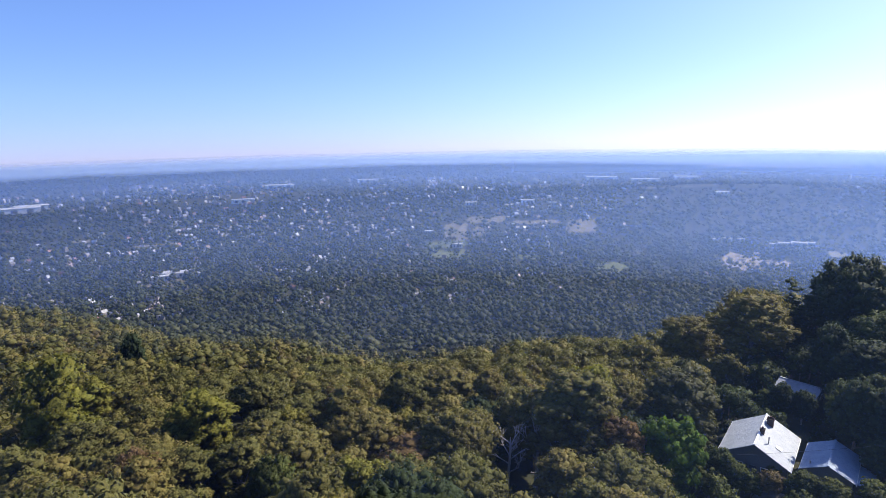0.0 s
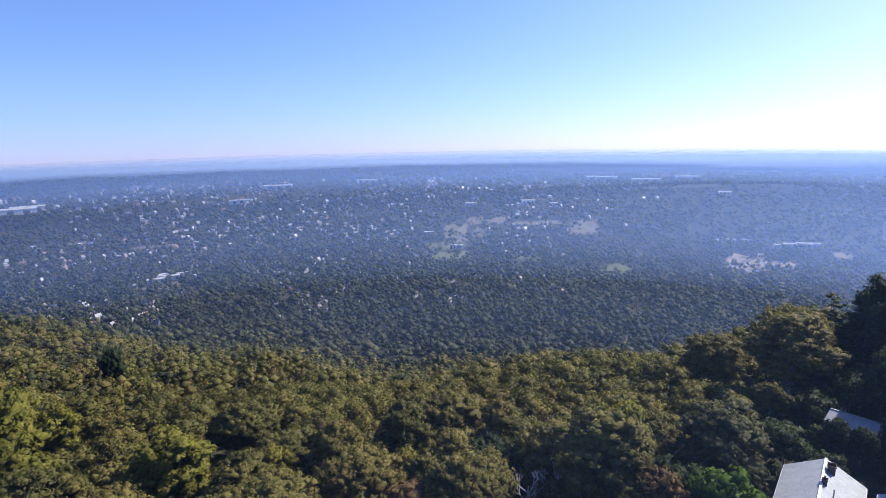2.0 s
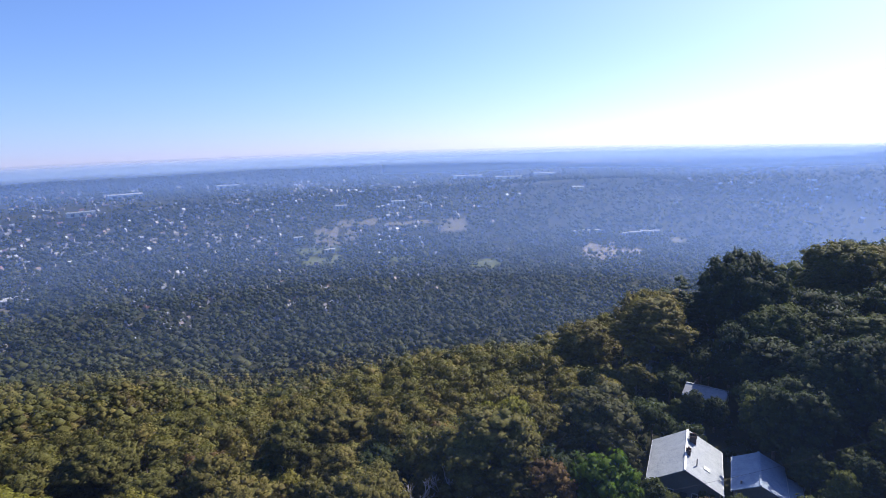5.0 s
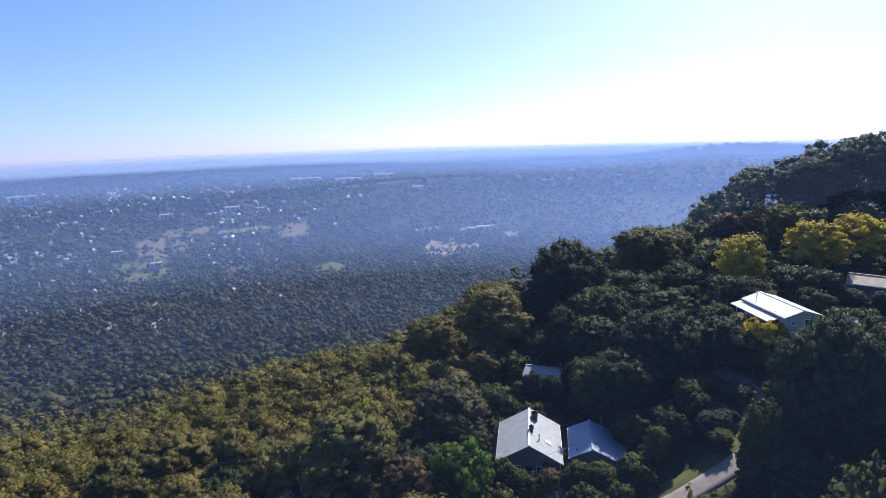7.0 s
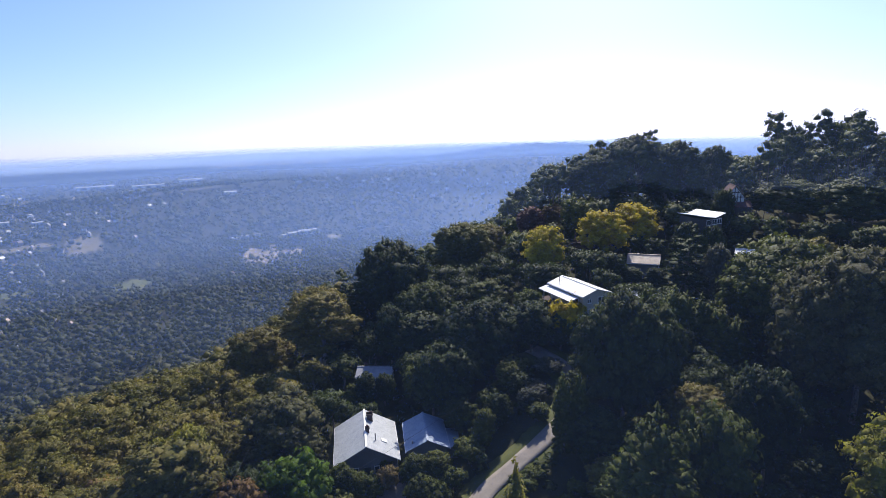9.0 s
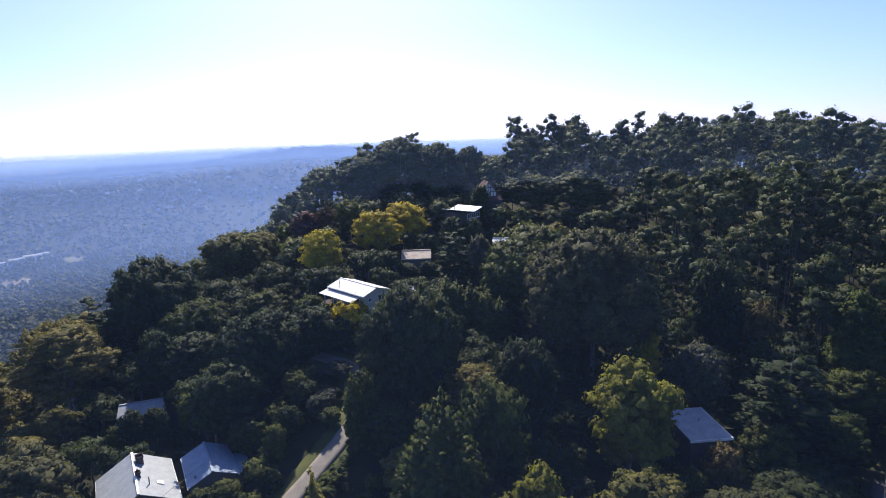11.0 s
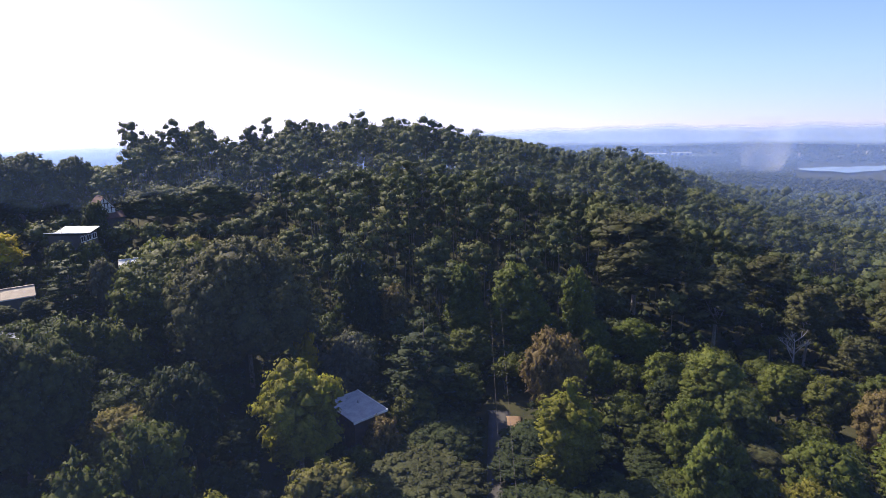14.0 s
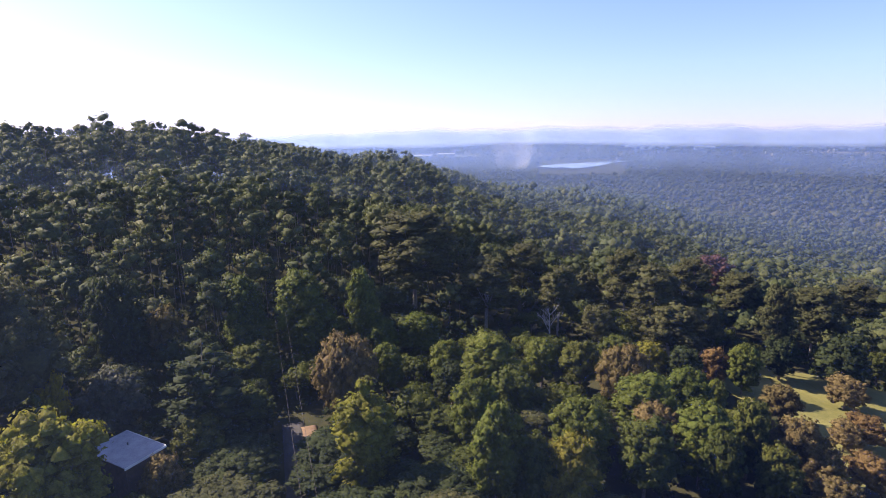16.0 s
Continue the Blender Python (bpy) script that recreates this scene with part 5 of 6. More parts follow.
def gable_roof(parent, w, d, h, rise, mat, eave=0.5, cap=None):
    sl = rise / (w / 2)
    for s in (-1, 1):
        e = w / 2 + eave
        slab("roof", [(0, -d / 2 - eave, h + rise + 0.16), (0, d / 2 + eave, h + rise + 0.16), (s * e, d / 2 + eave, h - sl * eave + 0.16), (s * e, -d / 2 - eave, h - sl * eave + 0.16)], 0.12, mat, parent)
        boxes("gutter", [(s * e - 0.07, -d / 2 - eave, h - sl * eave - 0.06, s * e + 0.07, d / 2 + eave, h - sl * eave + 0.08)], WHITE_PAINT, parent)
    boxes("ridge_cap", [(-0.16, -d / 2 - eave, h + rise + 0.12, 0.16, d / 2 + eave, h + rise + 0.24)], cap or mat, parent)


def window_part(parent, x, y, z, w, h, along="x"):
    """A window set on a wall: frame, pane, sill."""
    t = 0.08
    fr = []
    def bar(a0, a1, z0, z1, depth=t):
        fr.append((x + a0, y - depth, z + z0, x + a1, y + depth, z + z1) if along == "x" else (x - depth, y + a0, z + z0, x + depth, y + a1, z + z1))
    for a0, a1, z0, z1 in ((-w / 2, -w / 2 + 0.09, 0, h), (w / 2 - 0.09, w / 2, 0, h), (-w / 2, w / 2, 0, 0.09), (-w / 2, w / 2, h - 0.09, h), (-0.04, 0.04, 0, h)):
        bar(a0, a1, z0, z1)
    win = boxes("window", fr, WHITE_PAINT, parent)
    g = (x - w / 2 + 0.05, y - 0.04, z + 0.05, x + w / 2 - 0.05, y + 0.04, z + h - 0.05) if along == "x" else (x - 0.04, y - w / 2 + 0.05, z + 0.05, x + 0.04, y + w / 2 - 0.05, z + h - 0.05)
    boxes("pane", [g], GLASS, win)
    s = (x - w / 2 - 0.08, y - 0.14, z - 0.08, x + w / 2 + 0.08, y + 0.14, z - 0.01) if along == "x" else (x - 0.14, y - w / 2 - 0.08, z - 0.08, x + 0.14, y + w / 2 + 0.08, z - 0.01)
    boxes("sill", [s], WHITE_PAINT, win)


def chimney(parent, x, y, z, s=0.75, h=1.5):
    ch = boxes("chimney", [(x - s / 2, y - s / 2, z - 1.2, x + s / 2, y + s / 2, z + h), (x - s / 2 - 0.08, y - s / 2 - 0.08, z + h - 0.25, x + s / 2 + 0.08, y + s / 2 + 0.08, z + h)], BRICK, parent, "dark brick chimney")
    boxes("chimney_pot", [(x - 0.14, y - 0.14, z + h, x + 0.14, y + 0.14, z + h + 0.35)], RED_TILE, ch)


def set_house(root, x, y, z, bearing, label):
    root.matrix_world = pose(x, y, z, 0, 0, -bearing)
    return tagged(root, label, "house")


def at_level(bearing, r, below):
    a = radians(bearing)
    return CX + r * math.sin(a), CY + r * math.cos(a), EYE - below


def cottage():
    """The white-roofed house: gable end towards the flight, two chimneys, a skylight."""
    h = new("house")
    w, d, e, rise = 9.6, 11.4, 3.0, 2.7
    gable_walls(h, w, d, e, rise, GREY_WALL)
    gable_roof(h, w, d, e, rise, DULL_IRON, 0.55, WHITE_PAINT)
    chimney(h, 0.9, 3.4, e + rise - 0.5, 1.0, 1.35)
    chimney(h, 0.35, -1.2, e + rise - 0.2, 0.62, 1.0)
    sl = rise / (w / 2)
    slab("skylight", [(2.6, -2.6, e + rise - 2.6 * sl + 0.3), (2.6, -1.7, e + rise - 2.6 * sl + 0.3), (3.5, -1.7, e + rise - 3.5 * sl + 0.3), (3.5, -2.6, e + rise - 3.5 * sl + 0.3)], 0.14, WHITE_PAINT, h)
    bm = bmesh.new()
    limb(bm, (1.6, -3.0, e + rise - 1.1), (1.6, -3.0, e + rise + 0.5), 0.09, 0.09, 8)
    part("flue", bm, METAL, h)
    window_part(h, 1.9, -d / 2 - 0.02, 0.6, 1.6, 1.4)
    window_part(h, -2.2, -d / 2 - 0.02, 0.6, 1.6, 1.4)
    boxes("door", [(-0.5, -d / 2 - 0.06, -0.3, 0.5, -d / 2 + 0.04, 1.9)], DARK_WALL, h)
    window_part(h, w / 2 + 0.02, -2.5, 0.8, 1.5, 1.2, "y")
    window_part(h, w / 2 + 0.02, 2.5, 0.8, 1.5, 1.2, "y")
    bm = bmesh.new()
    limb(bm, (w / 2 + 0.1, -d / 2 + 0.1, -1), (w / 2 + 0.1, -d / 2 + 0.1, e - 0.2), 0.05, 0.05, 6)
    part("downpipe", bm, WHITE_PAINT, h)
    return set_house(h, *at_level(38.9, 89.5, 55.7), 39, "grey-walled cottage with a white iron roof and dark chimneys")


def annex_house():
    """The blue-roofed house beside it, with a lower lean-to."""
    h = new("house")
    w, d, e, rise = 6.4, 8.6, 2.5, 1.5
    gable_walls(h, w, d, e, rise, GREY_WALL)
    gable_roof(h, w, d, e, rise, BLUE_IRON, 0.45, BLUE_IRON)
    slab("lean_to_roof", [(w / 2 + 0.5, -d / 2 + 0.4, e - 0.35), (w / 2 + 0.5, d / 2 - 2, e - 0.35), (w / 2 + 2.6, d / 2 - 2, e - 0.9), (w / 2 + 2.6, -d / 2 + 0.4, e - 0.9)], 0.1, BLUE_IRON, h)
    boxes("lean_to_wall", [(w / 2 + 0.2, -d / 2 + 0.6, -4, w / 2 + 2.4, d / 2 - 2.2, e - 1.02)], GREY_WALL, h)
    window_part(h, 0.4, -d / 2 - 0.02, 0.5, 1.4, 1.1)
    window_part(h, -1.8, -d / 2 - 0.02, 0.5, 1.0, 1.1)
    bm = bmesh.new()
    limb(bm, (-2.4, -3.3, e), (-2.4, -3.3, e + 1.0), 0.14, 0.14, 8)
    part("flue", bm, METAL, h)
    return set_house(h, *at_level(45.4, 89.0, 54.4), 41, "small house with a blue-grey iron roof partly in shade")


def shaded_house():
    h = new("house")
    w, d, e, rise = 5.2, 7.0, 2.2, 1.0
    gable_walls(h, w, d, e, rise, GREY_WALL)
    gable_roof(h, w, d, e, rise, SHADED_IRON, 0.4)
    window_part(h, -1.2, -d / 2 - 0.02, 0.7, 1.4, 1.0)
    window_part(h, 1.3, -d / 2 - 0.02, 0.7, 1.2, 1.0)
    chimney(h, 0.4, 2.0, e + rise - 0.2, 0.6, 0.9)
    return set_house(h, *at_level(40.4, 116.0, 54.0), -38, "house with a grey iron roof in deep tree shade")


def white_house():
    """The long white-roofed house with a cream end wall and a lower veranda roof."""
    h = new("house")
    w, d, e, rise = 6.6, 11.6, 2.9, 1.0
    gable_walls(h, w, d, e, rise, CREAM)
    gable_roof(h, w, d, e, rise, WHITE_IRON, 0.5, WHITE_IRON)
    slab("veranda_roof", [(-w / 2 - 0.4, -d / 2 + 1, e - 0.5), (-w / 2 - 0.4, d / 2 + 0.8, e - 0.5), (-w / 2 - 2.6, d / 2 + 0.8, e - 1.0), (-w / 2 - 2.6, -d / 2 + 1, e - 1.0)], 0.1, WHITE_IRON, h)
    for y in (-4.4, -1.4, 1.6, 4.6):
        boxes("veranda_post", [(-w / 2 - 2.5, y, -1.0, -w / 2 - 2.38, y + 0.12, e - 1.05)], WHITE_PAINT, h)
    boxes("deck", [(-w / 2 - 2.6, -d / 2 + 1, -0.35, -w / 2 - 0.02, d / 2 + 0.8, -0.2)], BEAM, h)
    window_part(h, 1.4, -d / 2 - 0.02, 0.9, 1.9, 1.3)
    window_part(h, -1.7, -d / 2 - 0.02, 1.2, 0.9, 0.9)
    boxes("wall_band", [(-w / 2, -d / 2 - 0.05, -0.25, w / 2, -d / 2 - 0.003, 0.0)], WHITE_PAINT, h)
    for y in (-3.5, 0.5, 3.5):
        window_part(h, -w / 2 - 0.02, y, 0.7, 1.8, 1.3, "y")
    bm = bmesh.new()
    limb(bm, (-2.0, 4.2, e), (-2.0, 4.2, e + 1.9), 0.08, 0.08, 8)
    part("flue", bm, METAL, h)
    return set_house(h, *at_level(61.7, 122.5, 38.4), 24, "cream weatherboard house with a bright white iron roof")


def hill_house():
    h = new("house")
    w, d, e = 7.0, 8.6, 2.6
    for x0, x1, y0, y1 in ((-w / 2, w / 2, -d / 2, -d / 2 + 0.2), (-w / 2, w / 2, d / 2 - 0.2, d / 2), (-w / 2, -w / 2 + 0.2, -d / 2 + 0.2, d / 2 - 0.2), (w / 2 - 0.2, w / 2, -d / 2 + 0.2, d / 2 - 0.2)):
        boxes("wall", [(x0, y0, -4, x1, y1, e)], DARK_WALL, h)
    slab("roof", [(-w / 2 - 0.6, -d / 2 - 0.6, e + 0.9), (0, -d / 2 - 0.6, e + 0.25), (0, d / 2 + 0.6, e + 0.25), (-w / 2 - 0.6, d / 2 + 0.6, e + 0.9)], 0.15, WHITE_IRON, h)
    slab("roof", [(0, -d / 2 - 0.6, e + 0.25), (w / 2 + 0.6, -d / 2 - 0.6, e + 1.2), (w / 2 + 0.6, d / 2 + 0.6, e + 1.2), (0, d / 2 + 0.6, e + 0.25)], 0.15, WHITE_IRON, h)
    for x in (-2.2, 0, 2.2):
        window_part(h, x, -d / 2 - 0.02, 0.8, 1.8, 1.5)
    bm = bmesh.new()
    limb(bm, (-1.4, 2, e), (-1.4, 2, e + 1.8), 0.1, 0.1, 8)
    part("flue", bm, METAL, h)
    return set_house(h, *at_level(72.6, 179.0, 31.0), 20, "dark-walled house with a low white butterfly roof")


def brown_house():
    h = new("house")
    gable_walls(h, 6.0, 7.5, 2.6, 1.5, GREY_WALL)
    gable_roof(h, 6.0, 7.5, 2.6, 1.5, BROWN_ROOF, 0.45)
    window_part(h, 0, -3.77, 0.8, 1.4, 1.1)
    return set_house(h, *at_level(67.8, 160.0, 40.5), -20, "house with a brown iron roof half hidden by trees")


def tudor_house():
    """White gables with dark beams, under red-brown roofs."""
    h = new("house")
    w, d, e, rise = 5.6, 7.5, 4.4, 3.4
    gable_walls(h, w, d, e, rise, WHITE_PAINT)
    gable_roof(h, w, d, e, rise, RED_TILE, 0.5)
    for x in (-1.8, -0.9, 0.0, 0.9, 1.8):
        top = e + rise * (1 - abs(x) / (w / 2)) - 0.3
        boxes("beam", [(x - 0.12, -d / 2 - 0.08, 2.4, x + 0.12, -d / 2 - 0.003, top)], BEAM, h)
    for z in (2.4, 4.3, 5.8):
        hw = w / 2 if z < e else (w / 2) * (e + rise - z) / rise - 0.2
        boxes("beam", [(-hw, -d / 2 - 0.1, z, hw, -d / 2 - 0.003, z + 0.22)], BEAM, h)
    window_part(h, 0.55, -d / 2 - 0.05, 3.1, 0.9, 1.3)
    window_part(h, -1.35, -d / 2 - 0.05, 3.1, 0.9, 1.3)
    slab("porch_roof", [(-w / 2 - 2.0, -d / 2 + 0.5, 3.2), (w / 2 + 2.0, -d / 2 + 0.5, 3.2), (w / 2 + 2.0, -d / 2 - 2.5, 1.6), (-w / 2 - 2.0, -d / 2 - 2.5, 1.6)], 0.2, RED_TILE, h)
    boxes("porch_wall", [(-w / 2 - 1.7, -d / 2 - 2.2, -4, w / 2 + 1.7, -d / 2 - 0.02, 1.55)], DARK_WALL, h)
    return set_house(h, *at_level(75.0, 208.0, 30.2), 62, "half-timbered house with white gable and red-brown roof")


def flat_shed():
    """The flat grey roof with a white fascia along the lane."""
    h = new("shed")
    w, d, e = 6.4, 9.4, 2.6
    for x0, x1, y0, y1 in ((-w / 2, w / 2, -d / 2, -d / 2 + 0.2), (-w / 2, w / 2, d / 2 - 0.2, d / 2), (-w / 2, -w / 2 + 0.2, -d / 2 + 0.2, d / 2 - 0.2), (w / 2 - 0.2, w / 2, -d / 2 + 0.2, d / 2 - 0.2)):
        boxes("wall", [(x0, y0, -4, x1, y1, e)], BRICK, h)
    slab("roof", [(-w / 2 - 0.3, -d / 2 - 0.3, e + 0.25), (w / 2 + 0.3, -d / 2 - 0.3, e + 0.15), (w / 2 + 0.3, d / 2 + 0.3, e + 0.15), (-w / 2 - 0.3, d / 2 + 0.3, e + 0.25)], 0.12, GREY_IRON, h)
    boxes("fascia", [(w / 2 + 0.3, -d / 2 - 0.35, e - 0.2, w / 2 + 0.38, d / 2 + 0.35, e + 0.24)], WHITE_PAINT, h, "white painted fascia")
    boxes("fascia", [(-w / 2 - 0.3, -d / 2 - 0.38, e - 0.2, w / 2 + 0.3, -d / 2 - 0.3, e + 0.2)], WHITE_PAINT, h, "white painted fascia")
    bm = bmesh.new()
    limb(bm, (0.8, 0.5, e), (0.8, 0.5, e + 0.7), 0.12, 0.12, 8)
    part("flue", bm, METAL, h)
    h.matrix_world = pose(*at_level(96.0, 95.6, 53.4), 0, 0, -66)
    return tagged(h, "flat-roofed shed with grey iron roof and white fascia", "shed")


def small_roof(bearing, r, below, turn, w, d, roof, label):
    h = new("house")
    gable_walls(h, w, d, 2.6, 0.9, GREY_WALL)
    gable_roof(h, w, d, 2.6, 0.9, roof, 0.4)
    window_part(h, 0, -d / 2 - 0.02, 0.8, 1.2, 1.0)
    return set_house(h, *at_level(bearing, r, below), turn, label)


cottage()
annex_house()
shaded_house()
white_house()
hill_house()
brown_house()
tudor_house()
flat_shed()
small_roof(76.6, 172, 39.4, -10, 3.4, 5, WHITE_IRON, "small house with a pale roof among hillside trees")
small_roof(66.6, 130, 41.4, 60, 3.2, 3.6, GREY_IRON, "small grey outbuilding beside the white-roofed house")


# ---- poles and wires ----
def wire(a, b, sag, label="thin black overhead wire between poles"):
    a, b = Vector(a), Vector(b)
    bm = bmesh.new()
    n = 14
    pts = [a.lerp(b, i / n) - Vector((0, 0, sag * 4 * (i / n) * (1 - i / n))) for i in range(n + 1)]
    for p, q in zip(pts[:-1], pts[1:]):
        limb(bm, p, q, 0.022, 0.022, 4)
    me = bpy.data.meshes.new("wire")
    bm.to_mesh(me)
    bm.free()
    me.materials.append(DARK_WALL)
    return tagged(new("wire", me), label, "wire", "overhead wires")


def power_pole(bearing, r, height):
    x, y, z = spot(bearing, r)
    root = new("power_pole")
    bm = bmesh.new()
    limb(bm, (0, 0, -1), (0, 0, height), 0.17, 0.12, 10)
    part("pole", bm, PALE_BARK, root)
    boxes("crossarm", [(-1.1, -0.06, height - 0.7, 1.1, 0.06, height - 0.55)], BARK, root)
    for k in (-0.95, -0.35, 0.35, 0.95):
        bm = bmesh.new()
        limb(bm, (k, 0, height - 0.55), (k, 0, height - 0.35), 0.05, 0.03, 6)
        part("insulator", bm, WHITE_PAINT, root)
    boxes("transformer", [(0.18, -0.25, height - 2.2, 0.68, 0.25, height - 1.3)], METAL, root)
    root.matrix_world = pose(x, y, z, 0, 0, -bearing)
    return tagged(root, "weathered timber power pole with a crossarm and transformer", "power pole")


power_pole(15.5, 60.5, 13.0)
wire(at_level(38, 74, 47.5), at_level(61.0, 112, 40), 1.2)
wire(at_level(111.9, 62, 46), at_level(110.6, 150, 44), 1.0)
wire(at_level(113.6, 62, 46), at_level(111.6, 150, 44), 1.0)
wire(at_level(114.0, 78, 51), at_level(118.0, 74, 47), 0.3)
wire(at_level(15.5, 60.5, 50), at_level(27, 84, 47), 0.8)
wire(at_level(15.5, 60.5, 50.4), at_level(25, 88, 48), 0.8)


# ---- buildings of the plain ----
FAR_WALL = plain_material("far_wall", [(0.3, (0.22, 0.20, 0.18)), (0.7, (0.34, 0.31, 0.28))], 0.05)


def suburb():
    """Small roofs scattered between the trees of the plain, more than one could count."""
    n = 2700
    r = 700 * (2700 / 700) ** rng.uniform(0, 1, n)
    b = rng.uniform(-45, 60, n)
    b = np.where((b > 14) & (rng.uniform(size=n) < 0.5), rng.uniform(-45, 12, n), b)
    dens = np.sin(b / 5.1 + r / 330) + np.sin(b / 3.3 - r / 500) + 0.9 * (b < 12)
    k = (dens > -0.2 + 1.3 * ((b > 14) & (r < 1400)) + rng.normal(0, 0.4, n)) | (r > 2600) & (rng.uniform(size=n) < 0.5)
    r, b = r[k], b[k]
    m = 160
    r = np.concatenate([r, rng.uniform(2700, 4300, m)])
    b = np.concatenate([b, rng.uniform(120, 172, m)])
    x, y = CX + r * np.sin(np.radians(b)), CY + r * np.cos(np.radians(b))
    ok = ~open_land(x, y)
    x, y, r = x[ok], y[ok], r[ok]
    n = len(x)
    s = (r / 1000) ** 0.55
    z = land(x, y)
    w, d, h = rng.uniform(2.0, 3.4, n) * s, rng.uniform(2.6, 5.0, n) * s, (5.0 + rng.uniform(0, 6, n)) * s ** 0.8
    a = rng.uniform(0, 3.14, n)
    shape = np.array([(-1, -1, 0), (1, -1, 0), (1, 1, 0), (-1, 1, 0), (-1, -1, 0.62), (1, -1, 0.62), (1, 1, 0.62), (-1, 1, 0.62), (0, -1, 1), (0, 1, 1)])
    L = shape[None] * np.stack([w, d, h], -1)[:, None, :]
    V = np.stack([x[:, None] + L[..., 0] * np.cos(a)[:, None] - L[..., 1] * np.sin(a)[:, None], y[:, None] + L[..., 0] * np.sin(a)[:, None] + L[..., 1] * np.cos(a)[:, None], z[:, None] + L[..., 2]], -1).reshape(-1, 3)
    faces = ((0, 1, 5, 4), (2, 3, 7, 6), (1, 2, 6, 5), (3, 0, 4, 7), (4, 8, 9, 7), (5, 6, 9, 8), (4, 5, 8), (6, 7, 9))
    loops = np.concatenate([np.concatenate([10 * i + np.array(f) for f in faces]) for i in range(n)])
    fn = np.tile([len(f) for f in faces], n)
    index = np.tile([1, 1, 1, 1, 0, 0, 1, 1], n)
    tint = np.repeat(rng.uniform(0, 1, n), 10)
    mt = Nodes("far_roof")
    own = mt.add("Attribute")
    own.attribute_name = "tint"
    far_roof = mt.done(mt.ramp(own.outputs["Fac"], [(0.0, (0.24, 0.11, 0.08)), (0.3, (0.22, 0.19, 0.17)), (0.65, (0.28, 0.275, 0.27)), (1.0, (0.46, 0.46, 0.46))]), 0.5, 0.3)
    me = mesh_from("suburb_houses", V, fn, loops, [far_roof, FAR_WALL], tint=tint, index=index)
    tagged(new("suburb_houses", me), "scattered small houses with pale and red roofs", "houses", kind="stuff")


suburb()


def big_shed(bearing, r, w, d, h, turn, label="long pale warehouse on the plain", lift=0.0):
    """A large low building: walls, shallow roof, a row of doors."""
    root = new("warehouse")
    boxes("wall", [(-w / 2, -d / 2, -2, w / 2, d / 2, h)], WALL, root)
    for s in (-1, 1):
        slab("roof", [(-w / 2 - 1, 0, h + 0.12 * d), (w / 2 + 1, 0, h + 0.12 * d), (w / 2 + 1, s * (d / 2 + 1), h), (-w / 2 - 1, s * (d / 2 + 1), h)], 0.3, PALE_ROOF, root)
    for k in range(3):
        x = (k - 1) * w * 0.3
        boxes("door", [(x - w * 0.06, -d / 2 - 0.3, 0, x + w * 0.06, -d / 2 - 0.01, h * 0.7)], GREY_WALL, root)
    x, y, z = spot(bearing, r)
    root.matrix_world = pose(x, y, z + lift, 0, 0, -bearing + turn)
    return tagged(root, label, "warehouse", "buildings of the plain")


for q in ((-26.0, 972, 26, 9, 6, 5), (-24.8, 985, 34, 10, 6, -8), (-23.6, 995, 22, 9, 6, 12), (-25.4, 1000, 20, 8, 6, 30), (-22.8, 975, 16, 8, 5, 0)):
    big_shed(*q, "school building with a pale roof among trees", 4)
for q in ((32.4, 1150, 14, 9, 6, 10), (33.2, 1158, 20, 11, 7, 4), (34.3, 1170, 24, 12, 7, -6), (35.0, 1180, 16, 9, 6, 20), (27.6, 1160, 13, 8, 5, 0), (28.6, 1168, 16, 8, 5, 6), (29.8, 1172, 13, 7, 5, 0)):
    big_shed(*q, "long white factory roof beside the quarry", 5)
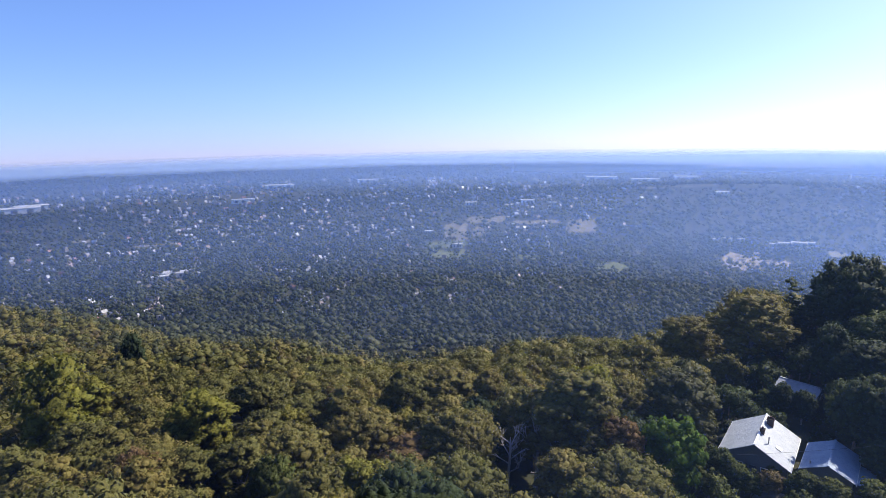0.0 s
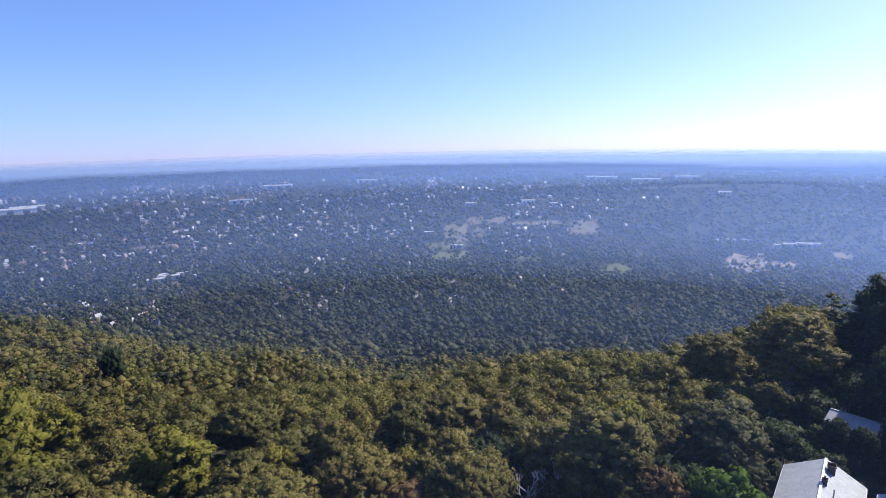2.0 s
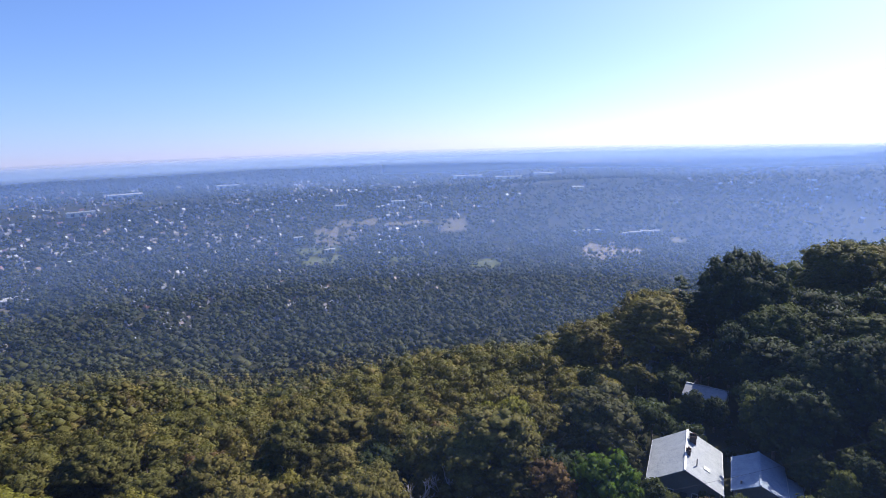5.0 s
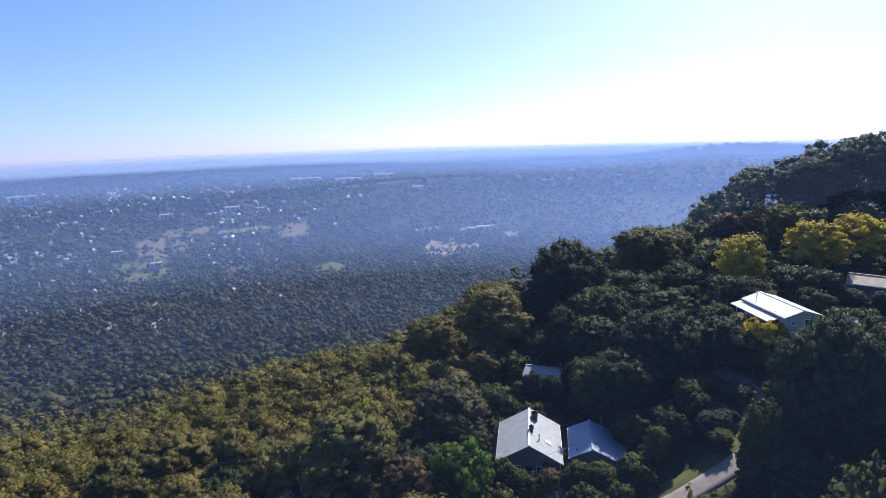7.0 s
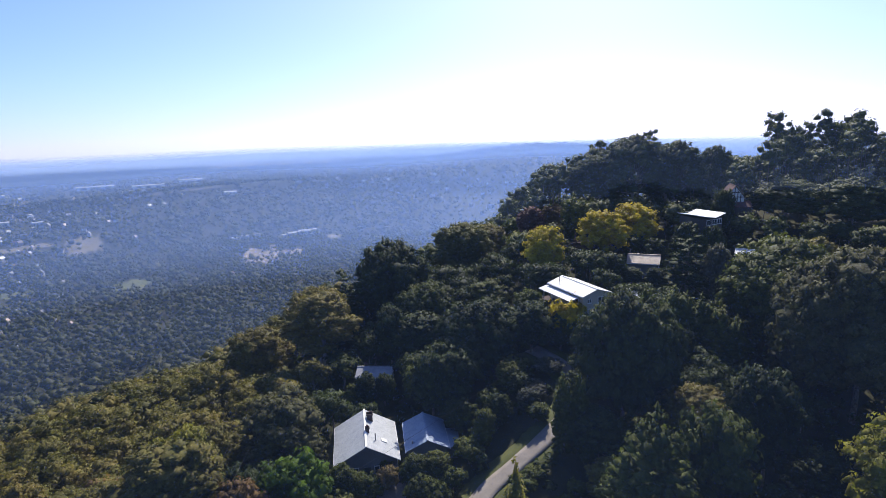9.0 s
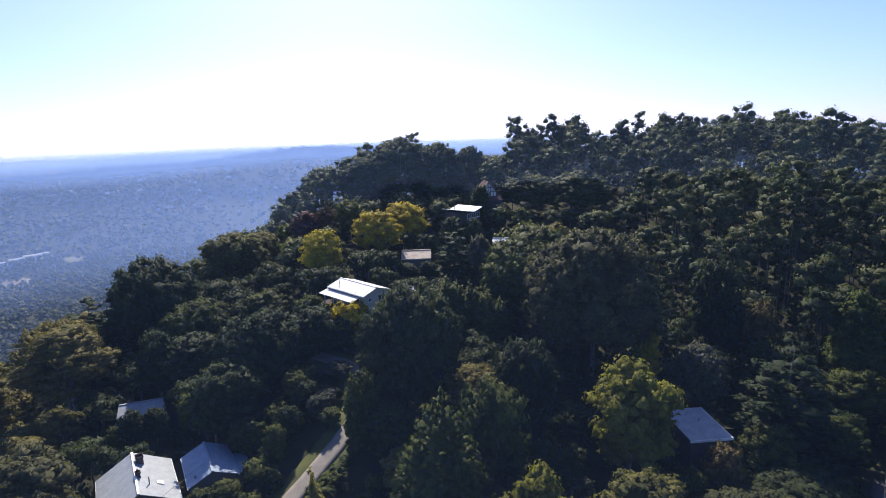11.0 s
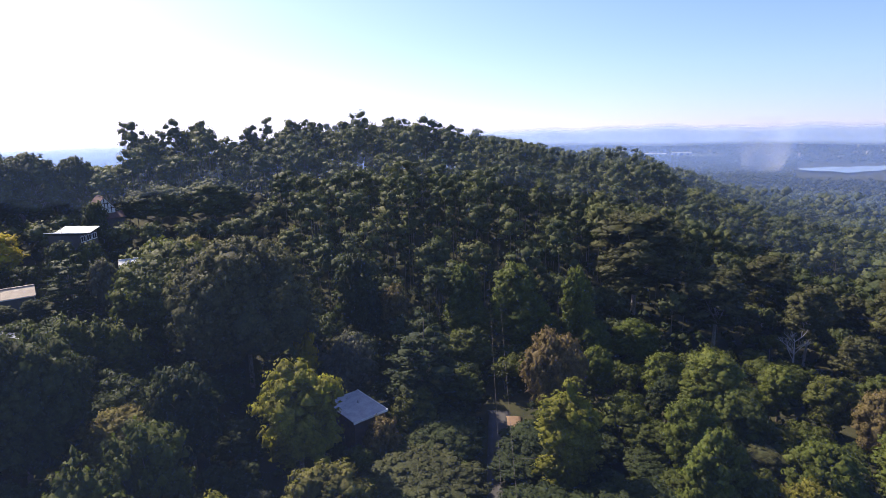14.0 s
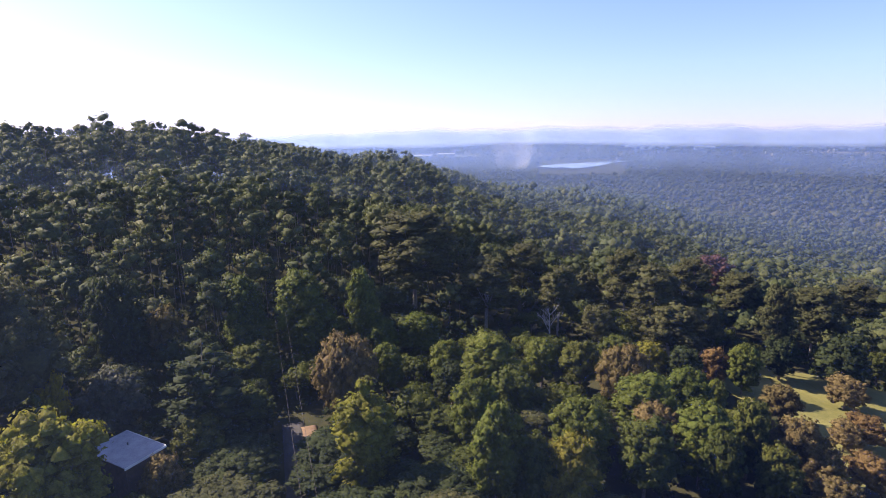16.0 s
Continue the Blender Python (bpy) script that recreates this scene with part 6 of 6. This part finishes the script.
for q in ((0.0, 1205, 18, 8, 6, 0), (2.9, 1072, 20, 8, 6, 5), (4.3, 1565, 30, 14, 8, 0), (10, 1560, 36, 14, 8, 4), (12.5, 1500, 20, 9, 7, 0), (-35.8, 2100, 130, 30, 14, 0), (-34.6, 2180, 90, 24, 12, 0),
          (-18, 1900, 70, 18, 10, 6), (-14.5, 2300, 110, 24, 12, 0), (-6, 2500, 90, 20, 12, 0), (17, 2600, 130, 24, 12, 0), (21, 2450, 110, 22, 12, 3), (24.5, 2600, 90, 24, 12, 0), (27.8, 1590, 30, 16, 5, 0),
          (126.0, 2950, 120, 30, 12, 0), (128.5, 3000, 90, 26, 12, 0), (146.8, 3600, 150, 40, 16, 0), (148.5, 3700, 120, 30, 14, 0), (152.5, 3650, 110, 30, 14, 4), (163.0, 3700, 160, 36, 16, 0), (157, 3900, 110, 30, 14, 0)):
    big_shed(*q, "long pale warehouse roof in the distance", 6)


# ---- smoke ----
SMOKE = haze_material("smoke", (0.86, 0.88, 0.95))


def smoke(bearing, r, z0, height, width, share, lean):
    """A thin column of smoke: nested soft shells, thinning towards the top."""
    x0, y0, _ = spot(bearing, r)
    side = Vector((math.cos(radians(bearing)), -math.sin(radians(bearing)), 0))
    root = new("smoke_plume")
    for shell in range(1, 2):
        v, t, q = [], [], []
        rows, seg = 16, 28
        for j in range(rows):
            f = j / (rows - 1)
            c = Vector((x0, y0, z0 + height * f)) + side * (lean * f ** 1.3 + 0.04 * width * math.sin(5 * f + shell))
            w = width * (0.6 + 0.4 * f ** 0.7) * (0.4 + 0.3 * shell) / 2
            for k in range(seg):
                a = 2 * math.pi * k / seg
                ww = w * (1 + 0.10 * math.sin(3 * a + 5 * f + shell) * math.sin(9 * f + a))
                v.append((c.x + ww * math.cos(a), c.y + ww * math.sin(a), c.z))
                t.append(abs(math.cos(a - radians(90 - bearing))) ** 1.6 * share * (1 - f) ** 0.9 * min(1, f * 9 + 0.15) * (0.85 + 0.15 * math.sin(2 * a + 4 * f)))
        for j in range(rows - 1):
            for k in range(seg):
                n = (k + 1) % seg
                q += [j * seg + k, j * seg + n, (j + 1) * seg + n, (j + 1) * seg + k]
        ob = new("billow", mesh_from("billow", v, np.full(len(q) // 4, 4), q, [SMOKE], True, t))
        ob.parent = root
    return tagged(root, "thin white smoke rising from the forest", "smoke")


smoke(134.7, 1500, EYE - 142, 125, 190, 0.30, 30)
smoke(-20.6, 1010, EYE - 215, 45, 60, 0.05, 20)
smoke(20.6, 1000, EYE - 215, 32, 24, 0.10, 8)
smoke(9.2, 1400, EYE - 214, 70, 50, 0.05, 25)
smoke(36, 1500, EYE - 214, 70, 70, 0.06, 30)
